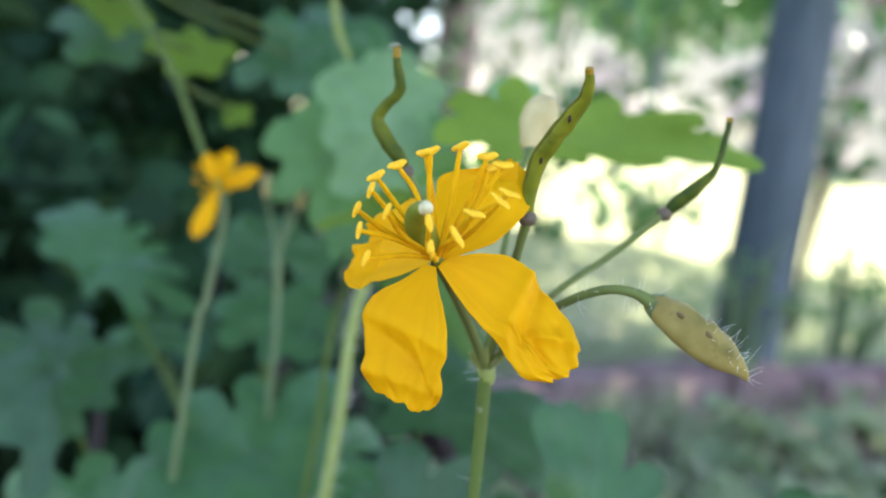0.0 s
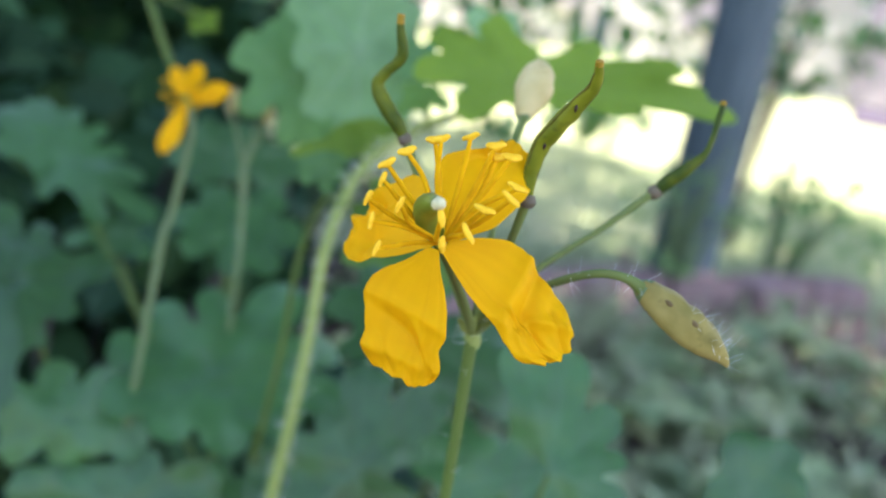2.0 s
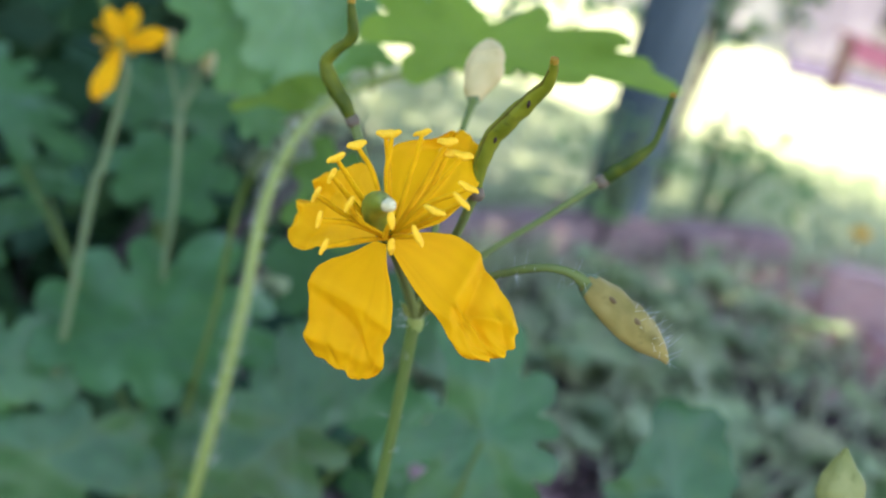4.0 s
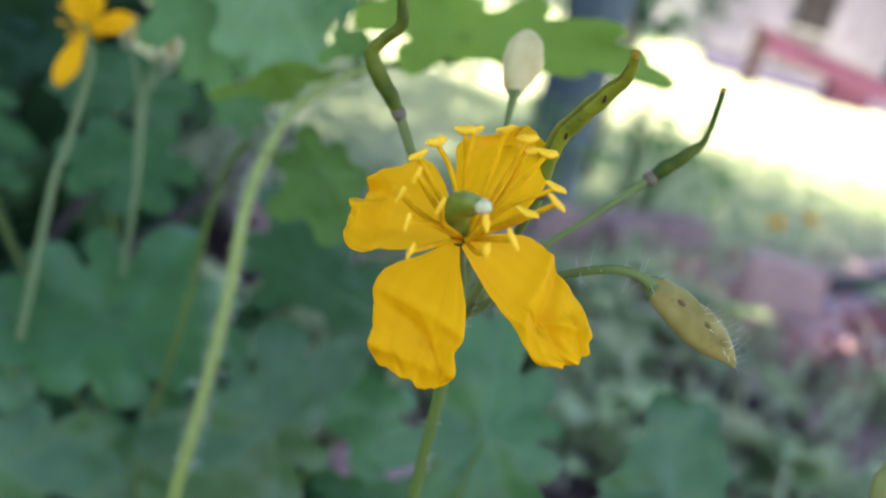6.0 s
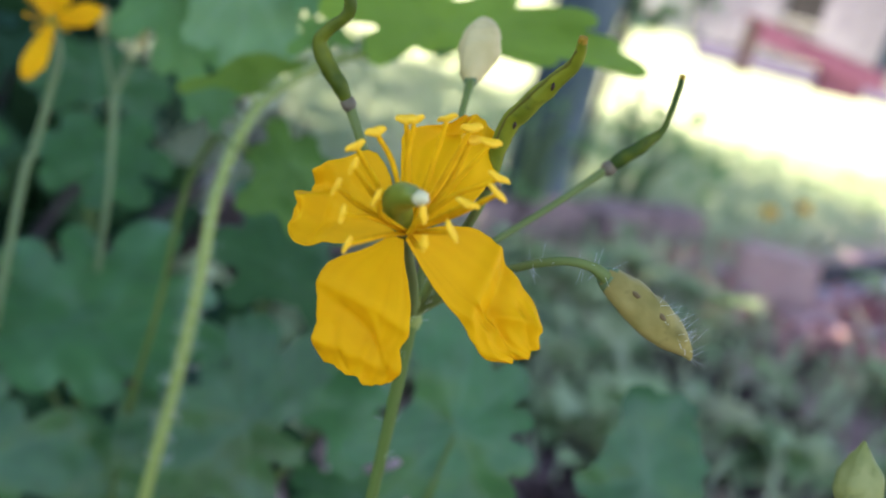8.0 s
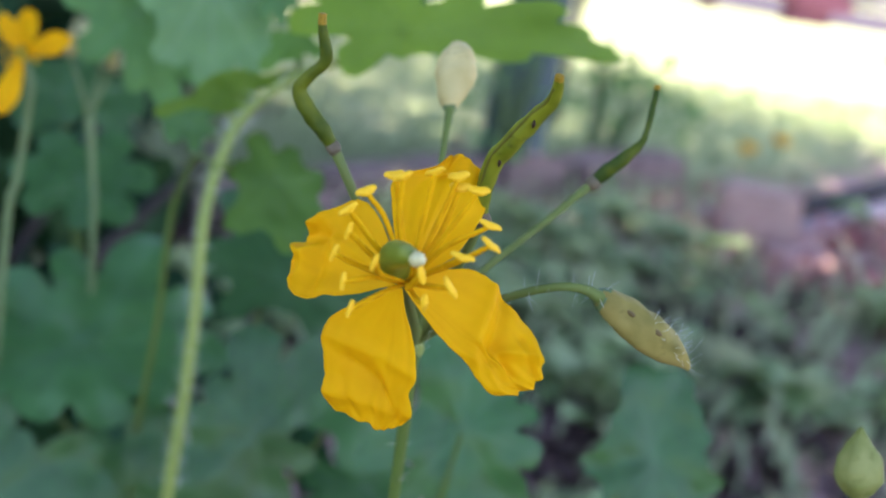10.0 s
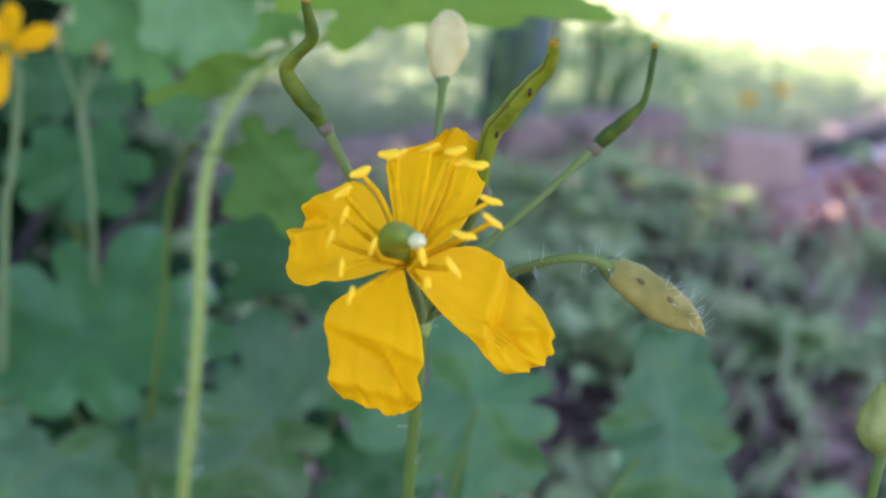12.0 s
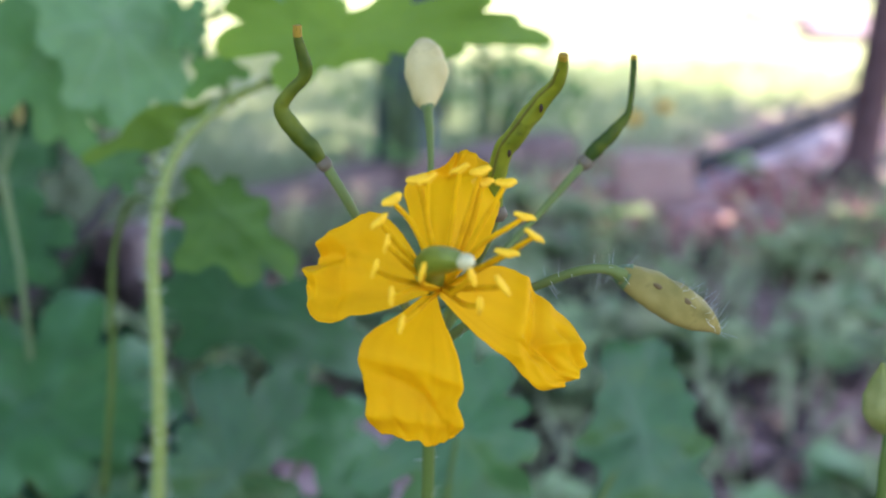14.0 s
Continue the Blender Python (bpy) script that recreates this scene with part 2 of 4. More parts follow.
def stone_material(name, a, b, scale=40):
    mat, nodes, links, bsdf = material(name, 0.9, spec=0.2)
    n = noise_node(nodes, links, scale, 6)
    m = noise_node(nodes, links, scale / 8, 3)
    c = ramp(nodes, links, n.outputs[0], [(0.3, a), (0.7, b)]).outputs[0]
    d = ramp(nodes, links, m.outputs[0], [(0.3, (0.7, 0.7, 0.7)), (0.7, (1.1, 1.1, 1.1))]).outputs[0]
    links.new(mixed(nodes, links, 1.0, c, d, "MULTIPLY"), bsdf.inputs["Base Color"])
    bumped(nodes, links, bsdf, n.outputs[0], 0.6, 0.004)
    return mat


M_BRICK = stone_material("weathered_brick", (0.24, 0.16, 0.145), (0.36, 0.25, 0.235))
M_BLOCK = stone_material("pink_brick", (0.56, 0.36, 0.3), (0.68, 0.46, 0.39))
M_SLAB = stone_material("pale_stone", (0.46, 0.36, 0.38), (0.6, 0.48, 0.5))
M_BARK_RED = stone_material("reddish_bark", (0.11, 0.06, 0.062), (0.19, 0.115, 0.115), 25)
M_WOOD_DARK = stone_material("dark_wood", (0.035, 0.032, 0.032), (0.085, 0.072, 0.072), 25)
M_RED = stone_material("faded_red_paint", (0.15, 0.05, 0.085), (0.24, 0.09, 0.135), 8)
M_PAVING_PINK = stone_material("pinkish_paving", (0.27, 0.19, 0.205), (0.36, 0.265, 0.28), 8)
M_PAVING = stone_material("mauve_asphalt", (0.06, 0.05, 0.068), (0.11, 0.09, 0.115), 4)
M_WALL = stone_material("pale_plaster", (0.52, 0.48, 0.47), (0.66, 0.62, 0.6), 3)
M_WALL_MAUVE = stone_material("mauve_plaster", (0.27, 0.235, 0.29), (0.4, 0.36, 0.41), 3)


# ---- mesh helpers ----
def part(name, bm, mat, parent=None, label="", smooth=True):
    """Links a bmesh as one mesh object, under a thing or a part."""
    me = bpy.data.meshes.new(name)
    bm.to_mesh(me)
    bm.free()
    me.materials.append(mat)
    if smooth:
        for poly in me.polygons:
            poly.use_smooth = True
    ob = new(name, me)
    if parent is not None:
        ob.parent = parent
        up = parent
        back = Matrix.Identity(4)
        while up is not None:
            back = up.matrix_basis @ back if up.parent is None else up.matrix_parent_inverse @ up.matrix_basis @ back
            up = up.parent
        ob.matrix_parent_inverse = back.inverted()
    if label:
        tagged(ob, label)
    return ob


def thing(name, at, label, category, group="", kind=""):
    ob = new(name)
    ob.empty_display_size = 0.01
    ob.matrix_basis = pose(*at)
    return tagged(ob, label, category, group, kind)


def spline(points, steps=8):
    """A Catmull-Rom curve through the points; values past the third are carried along."""
    p = np.array(points, float)
    p = np.vstack([2 * p[0] - p[1], p, 2 * p[-1] - p[-2]])
    out = []
    for i in range(1, len(p) - 2):
        for s in np.linspace(0, 1, steps, endpoint=False):
            a, b, c, d = p[i - 1 : i + 3]
            out.append(0.5 * (2 * b + (c - a) * s + (2 * a - 5 * b + 4 * c - d) * s**2 + (3 * b - a - 3 * c + d) * s**3))
    out.append(p[-2])
    return np.array(out)


def tube(points, sides=10, steps=8, flat=1.0, rough=0.0, bm=None, rib=0.0):
    """A tube along points of x, y, z, radius (metres), closed at both ends; flat squeezes it, rib raises lengthwise ribs."""
    bm = bm or bmesh.new()
    c = spline(points, steps)
    side = None
    rings = []
    for i, row in enumerate(c):
        d = Vector(c[min(i + 1, len(c) - 1), :3] - c[max(i - 1, 0), :3]).normalized()
        if side is None:
            side = d.orthogonal().normalized()
        side = (side - d * side.dot(d)).normalized()
        other = d.cross(side)
        ring = []
        for k in range(sides):
            a = 2 * math.pi * k / sides
            r = max(row[3], 1e-5) * (1 + rib * math.cos(a * 4))
            if rough:
                r *= 1 + rough * noise.noise(Vector(row[:3]) * 900 + Vector((math.cos(a), math.sin(a), 0)) * 1.5)
            ring.append(bm.verts.new(Vector(row[:3]) + side * (r * math.cos(a)) + other * (r * flat * math.sin(a))))
        rings.append(ring)
    for a, b in zip(rings, rings[1:]):
        for k in range(sides):
            bm.faces.new((a[k], a[(k + 1) % sides], b[(k + 1) % sides], b[k]))
    bm.faces.new(rings[0][::-1])
    bm.faces.new(rings[-1])
    return bm


def mm(*points):
    """Points given in millimetres, to metres."""
    return [tuple(v / 1000 for v in p) for p in points]


def hairs(points, count, length, seed, radius=0.000024, above=-1.0):
    """Fine hairs round a curve of x, y, z, radius; above: how far upwards they must point."""
    rng = random.Random(seed)
    bm = bmesh.new()
    c = spline(points, 10)
    for _ in range(count):
        i = rng.randrange(1, len(c) - 1)
        d = Vector(c[i + 1, :3] - c[i - 1, :3]).normalized()
        a = d.orthogonal().normalized()
        a.rotate(Matrix.Rotation(rng.uniform(0, 6.283), 3, d))
        if a.z < above:
            a = -a
        start = Vector(c[i, :3]) + a * c[i, 3] * 0.8
        way = (a + d * rng.uniform(-0.1, 0.5) + Vector((rng.gauss(0, 0.2), rng.gauss(0, 0.2), rng.gauss(0, 0.2)))).normalized()
        n = length * rng.uniform(0.5, 1.2)
        bend = Vector((rng.gauss(0, 0.15), rng.gauss(0, 0.15), rng.gauss(0, 0.15))) * n
        tube([(*start, radius), (*(start + way * n * 0.5 + bend * 0.4), radius * 0.8), (*(start + way * n + bend), radius * 0.3)], 4, 3, bm=bm)
    return bm


def petal(base, tip, side, left, right, seed, cup=0.0, curl=0.0, ruffle=1.0, creases=(), tip_cut=0.07):
    """A crumpled petal from base to tip; side points to its right edge. left and right are its half widths in millimetres at even steps from base to tip;
    cup lifts its edges, curl bends its tip towards the face; creases are folds (u0, v0, u1, v1, height in millimetres, softness)."""
    rng = random.Random(seed)
    base, tip, side = Vector(base), Vector(tip), Vector(side)
    axis = tip - base
    length = axis.length
    axis.normalize()
    side = (side - axis * side.dot(axis)).normalized()
    face = side.cross(axis)
    nu, nv = 44, 60
    knots = np.linspace(0, 1, len(left))
    half_l = spline([(k, w, 0) for k, w in zip(knots, left)], 10)
    half_r = spline([(k, w, 0) for k, w in zip(knots, right)], 10)
    width = (max(left) + max(right)) / 1000
    shift = Vector((rng.uniform(0, 50), rng.uniform(0, 50), rng.uniform(0, 50)))
    front = [[], []]
    bm = bmesh.new()
    layer = bm.verts.layers.float.new("streak")
    for j in range(nv + 1):
        v = j / nv
        wl = float(np.interp(v, half_l[:, 0], half_l[:, 1])) / 1000
        wr = float(np.interp(v, half_r[:, 0], half_r[:, 1])) / 1000
        row = [[], []]
        for i in range(nu + 1):
            u = 2 * i / nu - 1
            n1 = noise.noise(shift + Vector((u * 1.1, v * 2.0, 0)))
            n2 = noise.noise(shift * 1.7 + Vector((u * 2.6, v * 4.5, 3)))
            n3 = noise.noise(shift * 0.6 + Vector((u * 5.5, v * 6, 7)))
            rag = 1 + ruffle * (0.04 * noise.noise(shift + Vector((9, v * 7, u * 0.5))) + 0.035 * noise.noise(shift + Vector((4, v * 17, u))))
            cut = ruffle * length * (0.05 * noise.noise(shift + Vector((u * 2.2, 30, 0))) + 0.025 * noise.noise(shift + Vector((u * 5, 40, 0)))) * v**6
            along = v * length + cut - length * tip_cut * abs(u) ** 3 * v**4
            lift = cup * width * u * u * v + curl * length * max(0, v - 0.45) ** 2
            ridge = 0.5 - abs(noise.noise(shift * 2.3 + Vector((u * 1.3 + v * 1.1, v * 2.6 - u * 0.6, 11)))) * 2
            lift += ruffle * width * v * (0.16 * n1 + 0.08 * n2 * v + 0.02 * n3 * v * v + 0.06 * ridge * v)
            for u0, v0, u1, v1, h, soft in creases:
                dx, dy = (u1 - u0) * 0.35, v1 - v0
                px, py = (u - u0) * 0.35, v - v0
                f = min(1.0, max(0.0, (px * dx + py * dy) / (dx * dx + dy * dy)))
                d = math.hypot(px - f * dx, py - f * dy)
                lift += 0.85 * h / 1000 / (1 + (d / (soft * 1.35)) ** 2) ** 1.5
            place = base + axis * along + side * (u * (wr if u > 0 else wl) * rag) + face * lift
            for k in (0, 1):
                row[k].append(bm.verts.new(place - face * (0.00005 * k)))
                row[k][-1][layer] = 0.5 + 0.5 * noise.noise(shift + Vector((u * 7, v * 1.2, 20)))
        front[0].append(row[0])
        front[1].append(row[1])
    for j in range(nv):
        for i in range(nu):
            a = front[0]
            bm.faces.new((a[j][i], a[j][i + 1], a[j + 1][i + 1], a[j + 1][i]))
            a = front[1]
            bm.faces.new((a[j][i], a[j + 1][i], a[j + 1][i + 1], a[j][i + 1]))
    rim = [(0, i) for i in range(nu)] + [(j, nu) for j in range(nv)] + [(nv, i) for i in range(nu, 0, -1)] + [(j, 0) for j in range(nv, 0, -1)]
    for (a, b), (c, d) in zip(rim, rim[1:] + rim[:1]):
        bm.faces.new((front[0][a][b], front[1][a][b], front[1][c][d], front[0][c][d]))
    return bm


def leaflet(bm, centre, axis, face, length, width, seed, lobes=5, depth=0.3, rings=8, segs=144, point=0.15):
    """A lobed, crenate blade, wavy and slightly cupped, round its centre; axis points to its tip."""
    rng = random.Random(seed)
    axis, face = Vector(axis).normalized(), Vector(face)
    face = (face - axis * face.dot(axis)).normalized()
    side = axis.cross(face)
    centre = Vector(centre)
    shift = Vector((rng.uniform(0, 90), rng.uniform(0, 90), rng.uniform(0, 90)))
    ph = rng.uniform(-0.2, 0.2)
    layer = bm.verts.layers.float.get("vein") or bm.verts.layers.float.new("vein")

    def outline(a):
        # a = 0 at the tip; lobes spread round it, notches between, none behind at the stalk
        x = a * lobes / 2 + math.pi / 2 * (lobes % 2 == 0) + math.pi / 2 + ph * math.sin(a) + 0.5 * noise.noise(shift + Vector((math.cos(a), math.sin(a), 5)) * 1.3)
        w = (1 - point) * abs(math.sin(x)) ** 0.75 + point * (1 - abs(math.cos(x)))
        y = 1.5 * x + 1.0 * noise.noise(shift + Vector((a * 2, 0, 3)))
        tooth = (1 - point) * abs(math.sin(y)) + point * (1 - abs(math.cos(y)))
        r = (1 - depth * (1 - w)) * (0.94 + 0.08 * tooth + 0.18 * noise.noise(shift + Vector((math.cos(a), math.sin(a), 0)) * 1.7))
        back = abs(a) / math.pi
        return r * (1 - 0.25 * max(0, back - 0.8) / 0.2)

    mid = bm.verts.new(centre)
    mid[layer] = 0.1
    last = None
    wave = rng.uniform(0.06, 0.1)
    keel = rng.uniform(0.05, 0.12)
    for k in range(1, rings + 1):
        s = (k / rings) ** 0.85
        ring = []
        for i in range(segs):
            a = -math.pi + 2 * math.pi * i / segs
            r = 0.85 + (outline(a) - 0.85) * s * s
            x, y = math.sin(a) * r * s, math.cos(a) * r * s
            far = math.hypot(x, y)
            z = wave * noise.noise(shift + Vector((x * 1.6, y * 1.6, 0))) * 2 + 0.35 * wave * noise.noise(shift + Vector((x * 4.5, y * 4.5, 6))) - 0.10 * far**3 + keel * abs(x)
            v = bm.verts.new(centre + side * (x * width / 2) + axis * (y * length / 2) + face * (z * width))
            rib = abs(math.cos(a * lobes / 2 + math.pi / 2 * (lobes % 2 == 0) + math.pi / 2 + ph * math.sin(a)))
            v[layer] = max(0.0, 1 - rib / (0.10 + 0.03 / s)) * 0.45 * (1 - 0.65 * s)
            ring.append(v)
        for i in range(segs):
            j = (i + 1) % segs
            if last is None:
                bm.faces.new((mid, ring[i], ring[j]))
            else:
                bm.faces.new((last[i], ring[i], ring[j], last[j]))
        last = ring
    return bm


def blade(centre, axis, face, lobes, seed, tooth=0.05, veins=0.14, rings=11, segs=216):
    """A deeply lobed leaf blade round its centre. lobes: (degrees from the axis, reach in millimetres, half width in degrees, and where it is deep or
    shallow the share left by the sinus after it); each lobe is rounded and crenate, with a vein along it and a sinus on either side."""
    rng = random.Random(seed)
    axis, face = Vector(axis).normalized(), Vector(face)
    face = (face - axis * face.dot(axis)).normalized()
    side = axis.cross(face)
    centre = Vector(centre)
    shift = Vector((rng.uniform(0, 90), rng.uniform(0, 90), rng.uniform(0, 90)))
    told = {radians(lobe[0]): lobe[3] for lobe in lobes if len(lobe) > 3}
    lobes = [(radians(a), r / 1000, radians(w) * 1.25) for a, r, w, *_ in lobes]
    mean = sum(r for _, r, _ in lobes) / len(lobes)
    bm = bmesh.new()
    layer = bm.verts.layers.float.new("vein")

    def gap(a, b):
        return (a - b + math.pi) % (2 * math.pi) - math.pi

    order = sorted(lobes)
    depth = {lobe: told.get(lobe, rng.choice((0.6, 0.68, 0.74, 0.82))) for lobe, _, _ in order}

    def outline(a):
        # the sinus between two lobes keeps a share of their reach
        best = 0.0
        for (p, rp, _), (q, rq, _) in zip(order, order[1:] + order[:1]):
            span = (q - p) % (2 * math.pi) or 2 * math.pi
            f = ((a - p) % (2 * math.pi)) / span
            if f <= 1:
                best = (rp + (rq - rp) * f) * (1 - (1 - depth[p]) * math.sin(f * math.pi) ** 0.7)
        floor = best
        for lobe, reach, half in lobes:
            u = gap(a, lobe) / half
            if abs(u) < 1:
                best = max(best, floor + (reach * 1.04 - floor) * (1 - abs(u) ** 2.4) ** 0.6)
        bite = 1 - abs(math.sin(a * 9 + 6 * noise.noise(shift + Vector((math.cos(a), math.sin(a), 3)) * 1.6))) ** 0.8
        return best * (1 - tooth * bite) * (1 + 0.07 * noise.noise(shift + Vector((math.cos(a) * 2.5, math.sin(a) * 2.5, 7))))

    edge = [outline(-math.pi + 2 * math.pi * i / segs) for i in range(segs)]
    mid = bm.verts.new(centre)
    mid[layer] = 0.3
    last = None
    wave, keel = rng.uniform(0.05, 0.09), rng.uniform(0.03, 0.08)
    for k in range(1, rings + 1):
        s = (k / rings) ** 0.85
        ring = []
        for i in range(segs):
            a = -math.pi + 2 * math.pi * i / segs
            r = edge[i] * s
            x, y = math.sin(a) * r, math.cos(a) * r
            rib = min(abs(math.sin(gap(a, lobe))) * r if abs(gap(a, lobe)) < 1.2 else 1.0 for lobe, _, _ in lobes)
            p = Vector((x, y, 0)) / mean
            far = r / mean
            lift = wave * 2.2 * noise.noise(shift + p * 1.3) + wave * 0.7 * noise.noise(shift + p * 3.6) - 0.13 * far * far + keel * far
            lift += 0.008 * min(1.0, rib / 0.004) * min(1.0, far * 1.5)
            v = bm.verts.new(centre + side * x + axis * y + face * (lift * mean))
            v[layer] = veins * math.exp(-((rib / 0.00045) ** 2)) * (1 - 0.5 * s)
            ring.append(v)
        for i in range(segs):
            j = (i + 1) % segs
            if last is None:
                bm.faces.new((mid, ring[i], ring[j]))
            else:
                bm.faces.new((last[i], ring[i], ring[j], last[j]))
        last = ring
    return bm


def lobed_leaf(plant, centre, face, lobes, mat, seed, veins=0.14, stem_mat=None, label=""):
    """A celandine leaf of a plant: its lobed blade and the stalk that joins it to the nearest stem below."""
    face = Vector(face).normalized()
    centre = Vector(centre)
    axis = Vector((0, 0, 1)) - face * face.z
    leaf = part("leaf", blade(centre, axis, face, lobes, seed, veins=veins), mat, plant, label)
    below = centre + Vector((0, 0.012, -0.05)) if centre.z < 0.46 else centre
    foot = Vector(min((p for line in STEMS[plant.name] for p in line), key=lambda p: (Vector(p) - below).length))
    start = centre - face * 0.0006
    way = foot - start
    pts = [(*start, 0.0004), (*(start + way * 0.3 - face * 0.006 + Vector((0, 0, 0.003))), 0.00055), (*(start + way * 0.7 - face * 0.004), 0.0006), (*foot, 0.0008)]
    part("leaf_stalk", tube(pts, 8, 6), stem_mat or M_STEM, leaf)
    return leaf


def any_lobes(seed, count, reach):
    """Lobes spread unevenly round a leaf."""
    r = random.Random(seed)
    return [(k * 360 / count + r.uniform(-9, 9), reach * r.uniform(0.75, 1.15), 165 / count * r.uniform(0.8, 1.0)) for k in range(count)]


STEMS = {}


def stem_line(plant, pts):
    """Remembers a stem for the leaves to grow from."""
    STEMS.setdefault(plant.name, []).append([tuple(p[:3]) for p in spline(pts, 12)])
    return pts


# ---- ground, trunk and distance ----
rng = random.Random(4)
bm = bmesh.new()
xs = np.concatenate([np.linspace(-60, -3, 14), np.linspace(-2.8, 4, 86), np.linspace(4.4, 60, 14)])
ys = np.concatenate([np.linspace(-40, -2, 8), np.linspace(-1.8, 5, 86), np.linspace(5.4, 90, 16)])
grid = [[bm.verts.new((x, y, 0.03 * noise.noise(Vector((x * 1.3, y * 1.3, 0))) + 0.012 * noise.noise(Vector((x * 7, y * 7, 2))))) for x in xs] for y in ys]
for a, b in zip(grid, grid[1:]):
    for i in range(len(xs) - 1):
        bm.faces.new((a[i], a[i + 1], b[i + 1], b[i]))
tagged(part("ground", bm, M_GROUND), "brown soil and leaf litter giving way to sunlit lawn", "ground", kind="structure")


def box(bm, m, size, bevel=0.0, jitter=0.0, rng=None):
    """A bevelled, slightly uneven box."""
    made = bmesh.ops.create_cube(bm, size=1.0, matrix=m @ Matrix.Diagonal((*size, 1)))
    if jitter:
        for v in made["verts"]:
            v.co += Vector((rng.gauss(0, jitter), rng.gauss(0, jitter), rng.gauss(0, jitter)))
    if bevel:
        edges = list({e for v in made["verts"] for e in v.link_edges})
        bmesh.ops.bevel(bm, geom=edges, offset=bevel, segments=2, affect="EDGES")
    return bm


# row of old bricks that edges the bed
edging = thing("brick_edging", (0.62, 1.9, 0), "row of weathered brown bricks edging the flower bed", "edging", kind="structure")
for k in range(6):
    f = k / 5
    x, y = 0.1 + 0.9 * f, 1.5 + 0.62 * f + 0.05 * math.sin(f * 5)
    part("brick", box(bmesh.new(), pose(x, y, 0.035, rng.gauss(0, 2), rng.gauss(0, 2), 34 + rng.gauss(0, 5)), (0.21, 0.1, 0.1), 0.008, 0.003, rng), M_BRICK, edging, smooth=False)
loose = thing("brick", (1.09, 1.74, 0), "loose pinkish brick standing at the end of the edging", "brick")
part("brick_body", box(bmesh.new(), pose(1.117, 1.762, 0.05, 3, -3, -28), (0.165, 0.1, 0.115), 0.012, 0.003, rng), M_BLOCK, loose, smooth=False)
slab = thing("stone_slab", (1.6, 2.05, 0), "pale pinkish stone slab lying beside the dark beam", "slab")
part("slab_body", box(bmesh.new(), pose(1.7, 2.075, 0.01, 0, 0, 33.5), (1.1, 0.07, 0.045), 0.01, 0.004, rng), M_SLAB, slab, smooth=False)
beam = thing("wooden_beam", (2.0, 2.5, 0), "dark weathered wooden beam lying on the ground", "beam")
part("beam_body", tube([(1.26, 1.86, 0.03, 0.027), (1.75, 2.18, 0.04, 0.029), (2.45, 2.67, 0.05, 0.033), (3.3, 3.27, 0.055, 0.036)], 12, 6, rough=0.1), M_WOOD_DARK, beam)

# ---- trees ----
def leaf_cloud(count, centre_fn, size, seed):
    """Many small pointed leaves as one mesh: two bent quads each."""
    r = np.random.RandomState(seed)
    verts, faces = [], []
    for _ in range(count):
        c = np.array(centre_fn(r))
        a = r.normal(size=3)
        a /= np.linalg.norm(a)
        n = r.normal(size=3) + (0, 0, 0.8)
        b = np.cross(n, a)
        b /= np.linalg.norm(b) + 1e-9
        up = np.cross(a, b)
        s = size * r.uniform(0.6, 1.3)
        w = s * r.uniform(0.3, 0.5)
        i = len(verts)
        verts += [c - a * s * 0.5, c - a * s * 0.1 + b * w + up * s * 0.12, c - a * s * 0.1 - b * w + up * s * 0.12, c + a * s * 0.25 + b * w * 0.75 + up * s * 0.1, c + a * s * 0.25 - b * w * 0.75 + up * s * 0.1, c + a * s * 0.6, c]
        faces += [(i, i + 1, i + 6), (i, i + 6, i + 2), (i + 1, i + 3, i + 6), (i + 6, i + 4, i + 2), (i + 3, i + 5, i + 6), (i + 6, i + 5, i + 4)]
    me = bpy.data.meshes.new("leaves")
    me.from_pydata([tuple(v) for v in verts], [], faces)
    return me


def linked(name, me, mat, parent=None, label=""):
    me.materials.append(mat)
    ob = new(name, me)
    if parent is not None:
        ob.parent = parent
        ob.matrix_parent_inverse = parent.matrix_basis.inverted()
    if label:
        tagged(ob, label)
    return ob


def clumps(centres, spread):
    def pick(r):
        c = centres[r.randint(len(centres))]
        return (c[0] + r.normal() * spread, c[1] + r.normal() * spread, c[2] + r.normal() * spread * 0.6)
    return pick


tree = thing("tree", (0.63, 1.99, 0), "tree with a straight grey-barked trunk beside the bed", "tree")
part("trunk", tube([(0.635, 1.99, -0.05, 0.078), (0.64, 1.99, 0.1, 0.068), (0.65, 2.0, 0.8, 0.064), (0.635, 2.02, 1.6, 0.058), (0.64, 2.0, 2.6, 0.05), (0.66, 2.0, 4.2, 0.02)], 16, 8, rough=0.05), M_BARK, tree)
r4 = np.random.RandomState(9)
crown_centres = []
for k in range(11):
    a = k * 2.4
    z0 = 2.3 + 0.12 * k
    reach = 1.2 + 1.3 * r4.rand()
    end = (0.63 + 0.75 + math.cos(a) * reach, 2.0 - 1.0 + math.sin(a) * reach, z0 + 0.8 + 0.5 * r4.rand())
    part("limb", tube([(0.64, 2.0, z0, 0.022), (0.64 + (end[0] - 0.64) * 0.5, 2.0 + (end[1] - 2.0) * 0.5, z0 + 0.5, 0.014), (*end, 0.005)], 8, 5), M_BARK, tree)
for k in range(150):
    a, q = r4.rand() * 6.283, math.sqrt(r4.rand()) * 2.75
    x, y, z = 1.4 + math.cos(a) * q, 0.95 + math.sin(a) * q, 2.9 + r4.rand() * 1.4
    if x < 2.3 or y < 1.0 or r4.rand() < 0.8:  # thinner towards the lawn
        crown_centres.append((x, y, z))
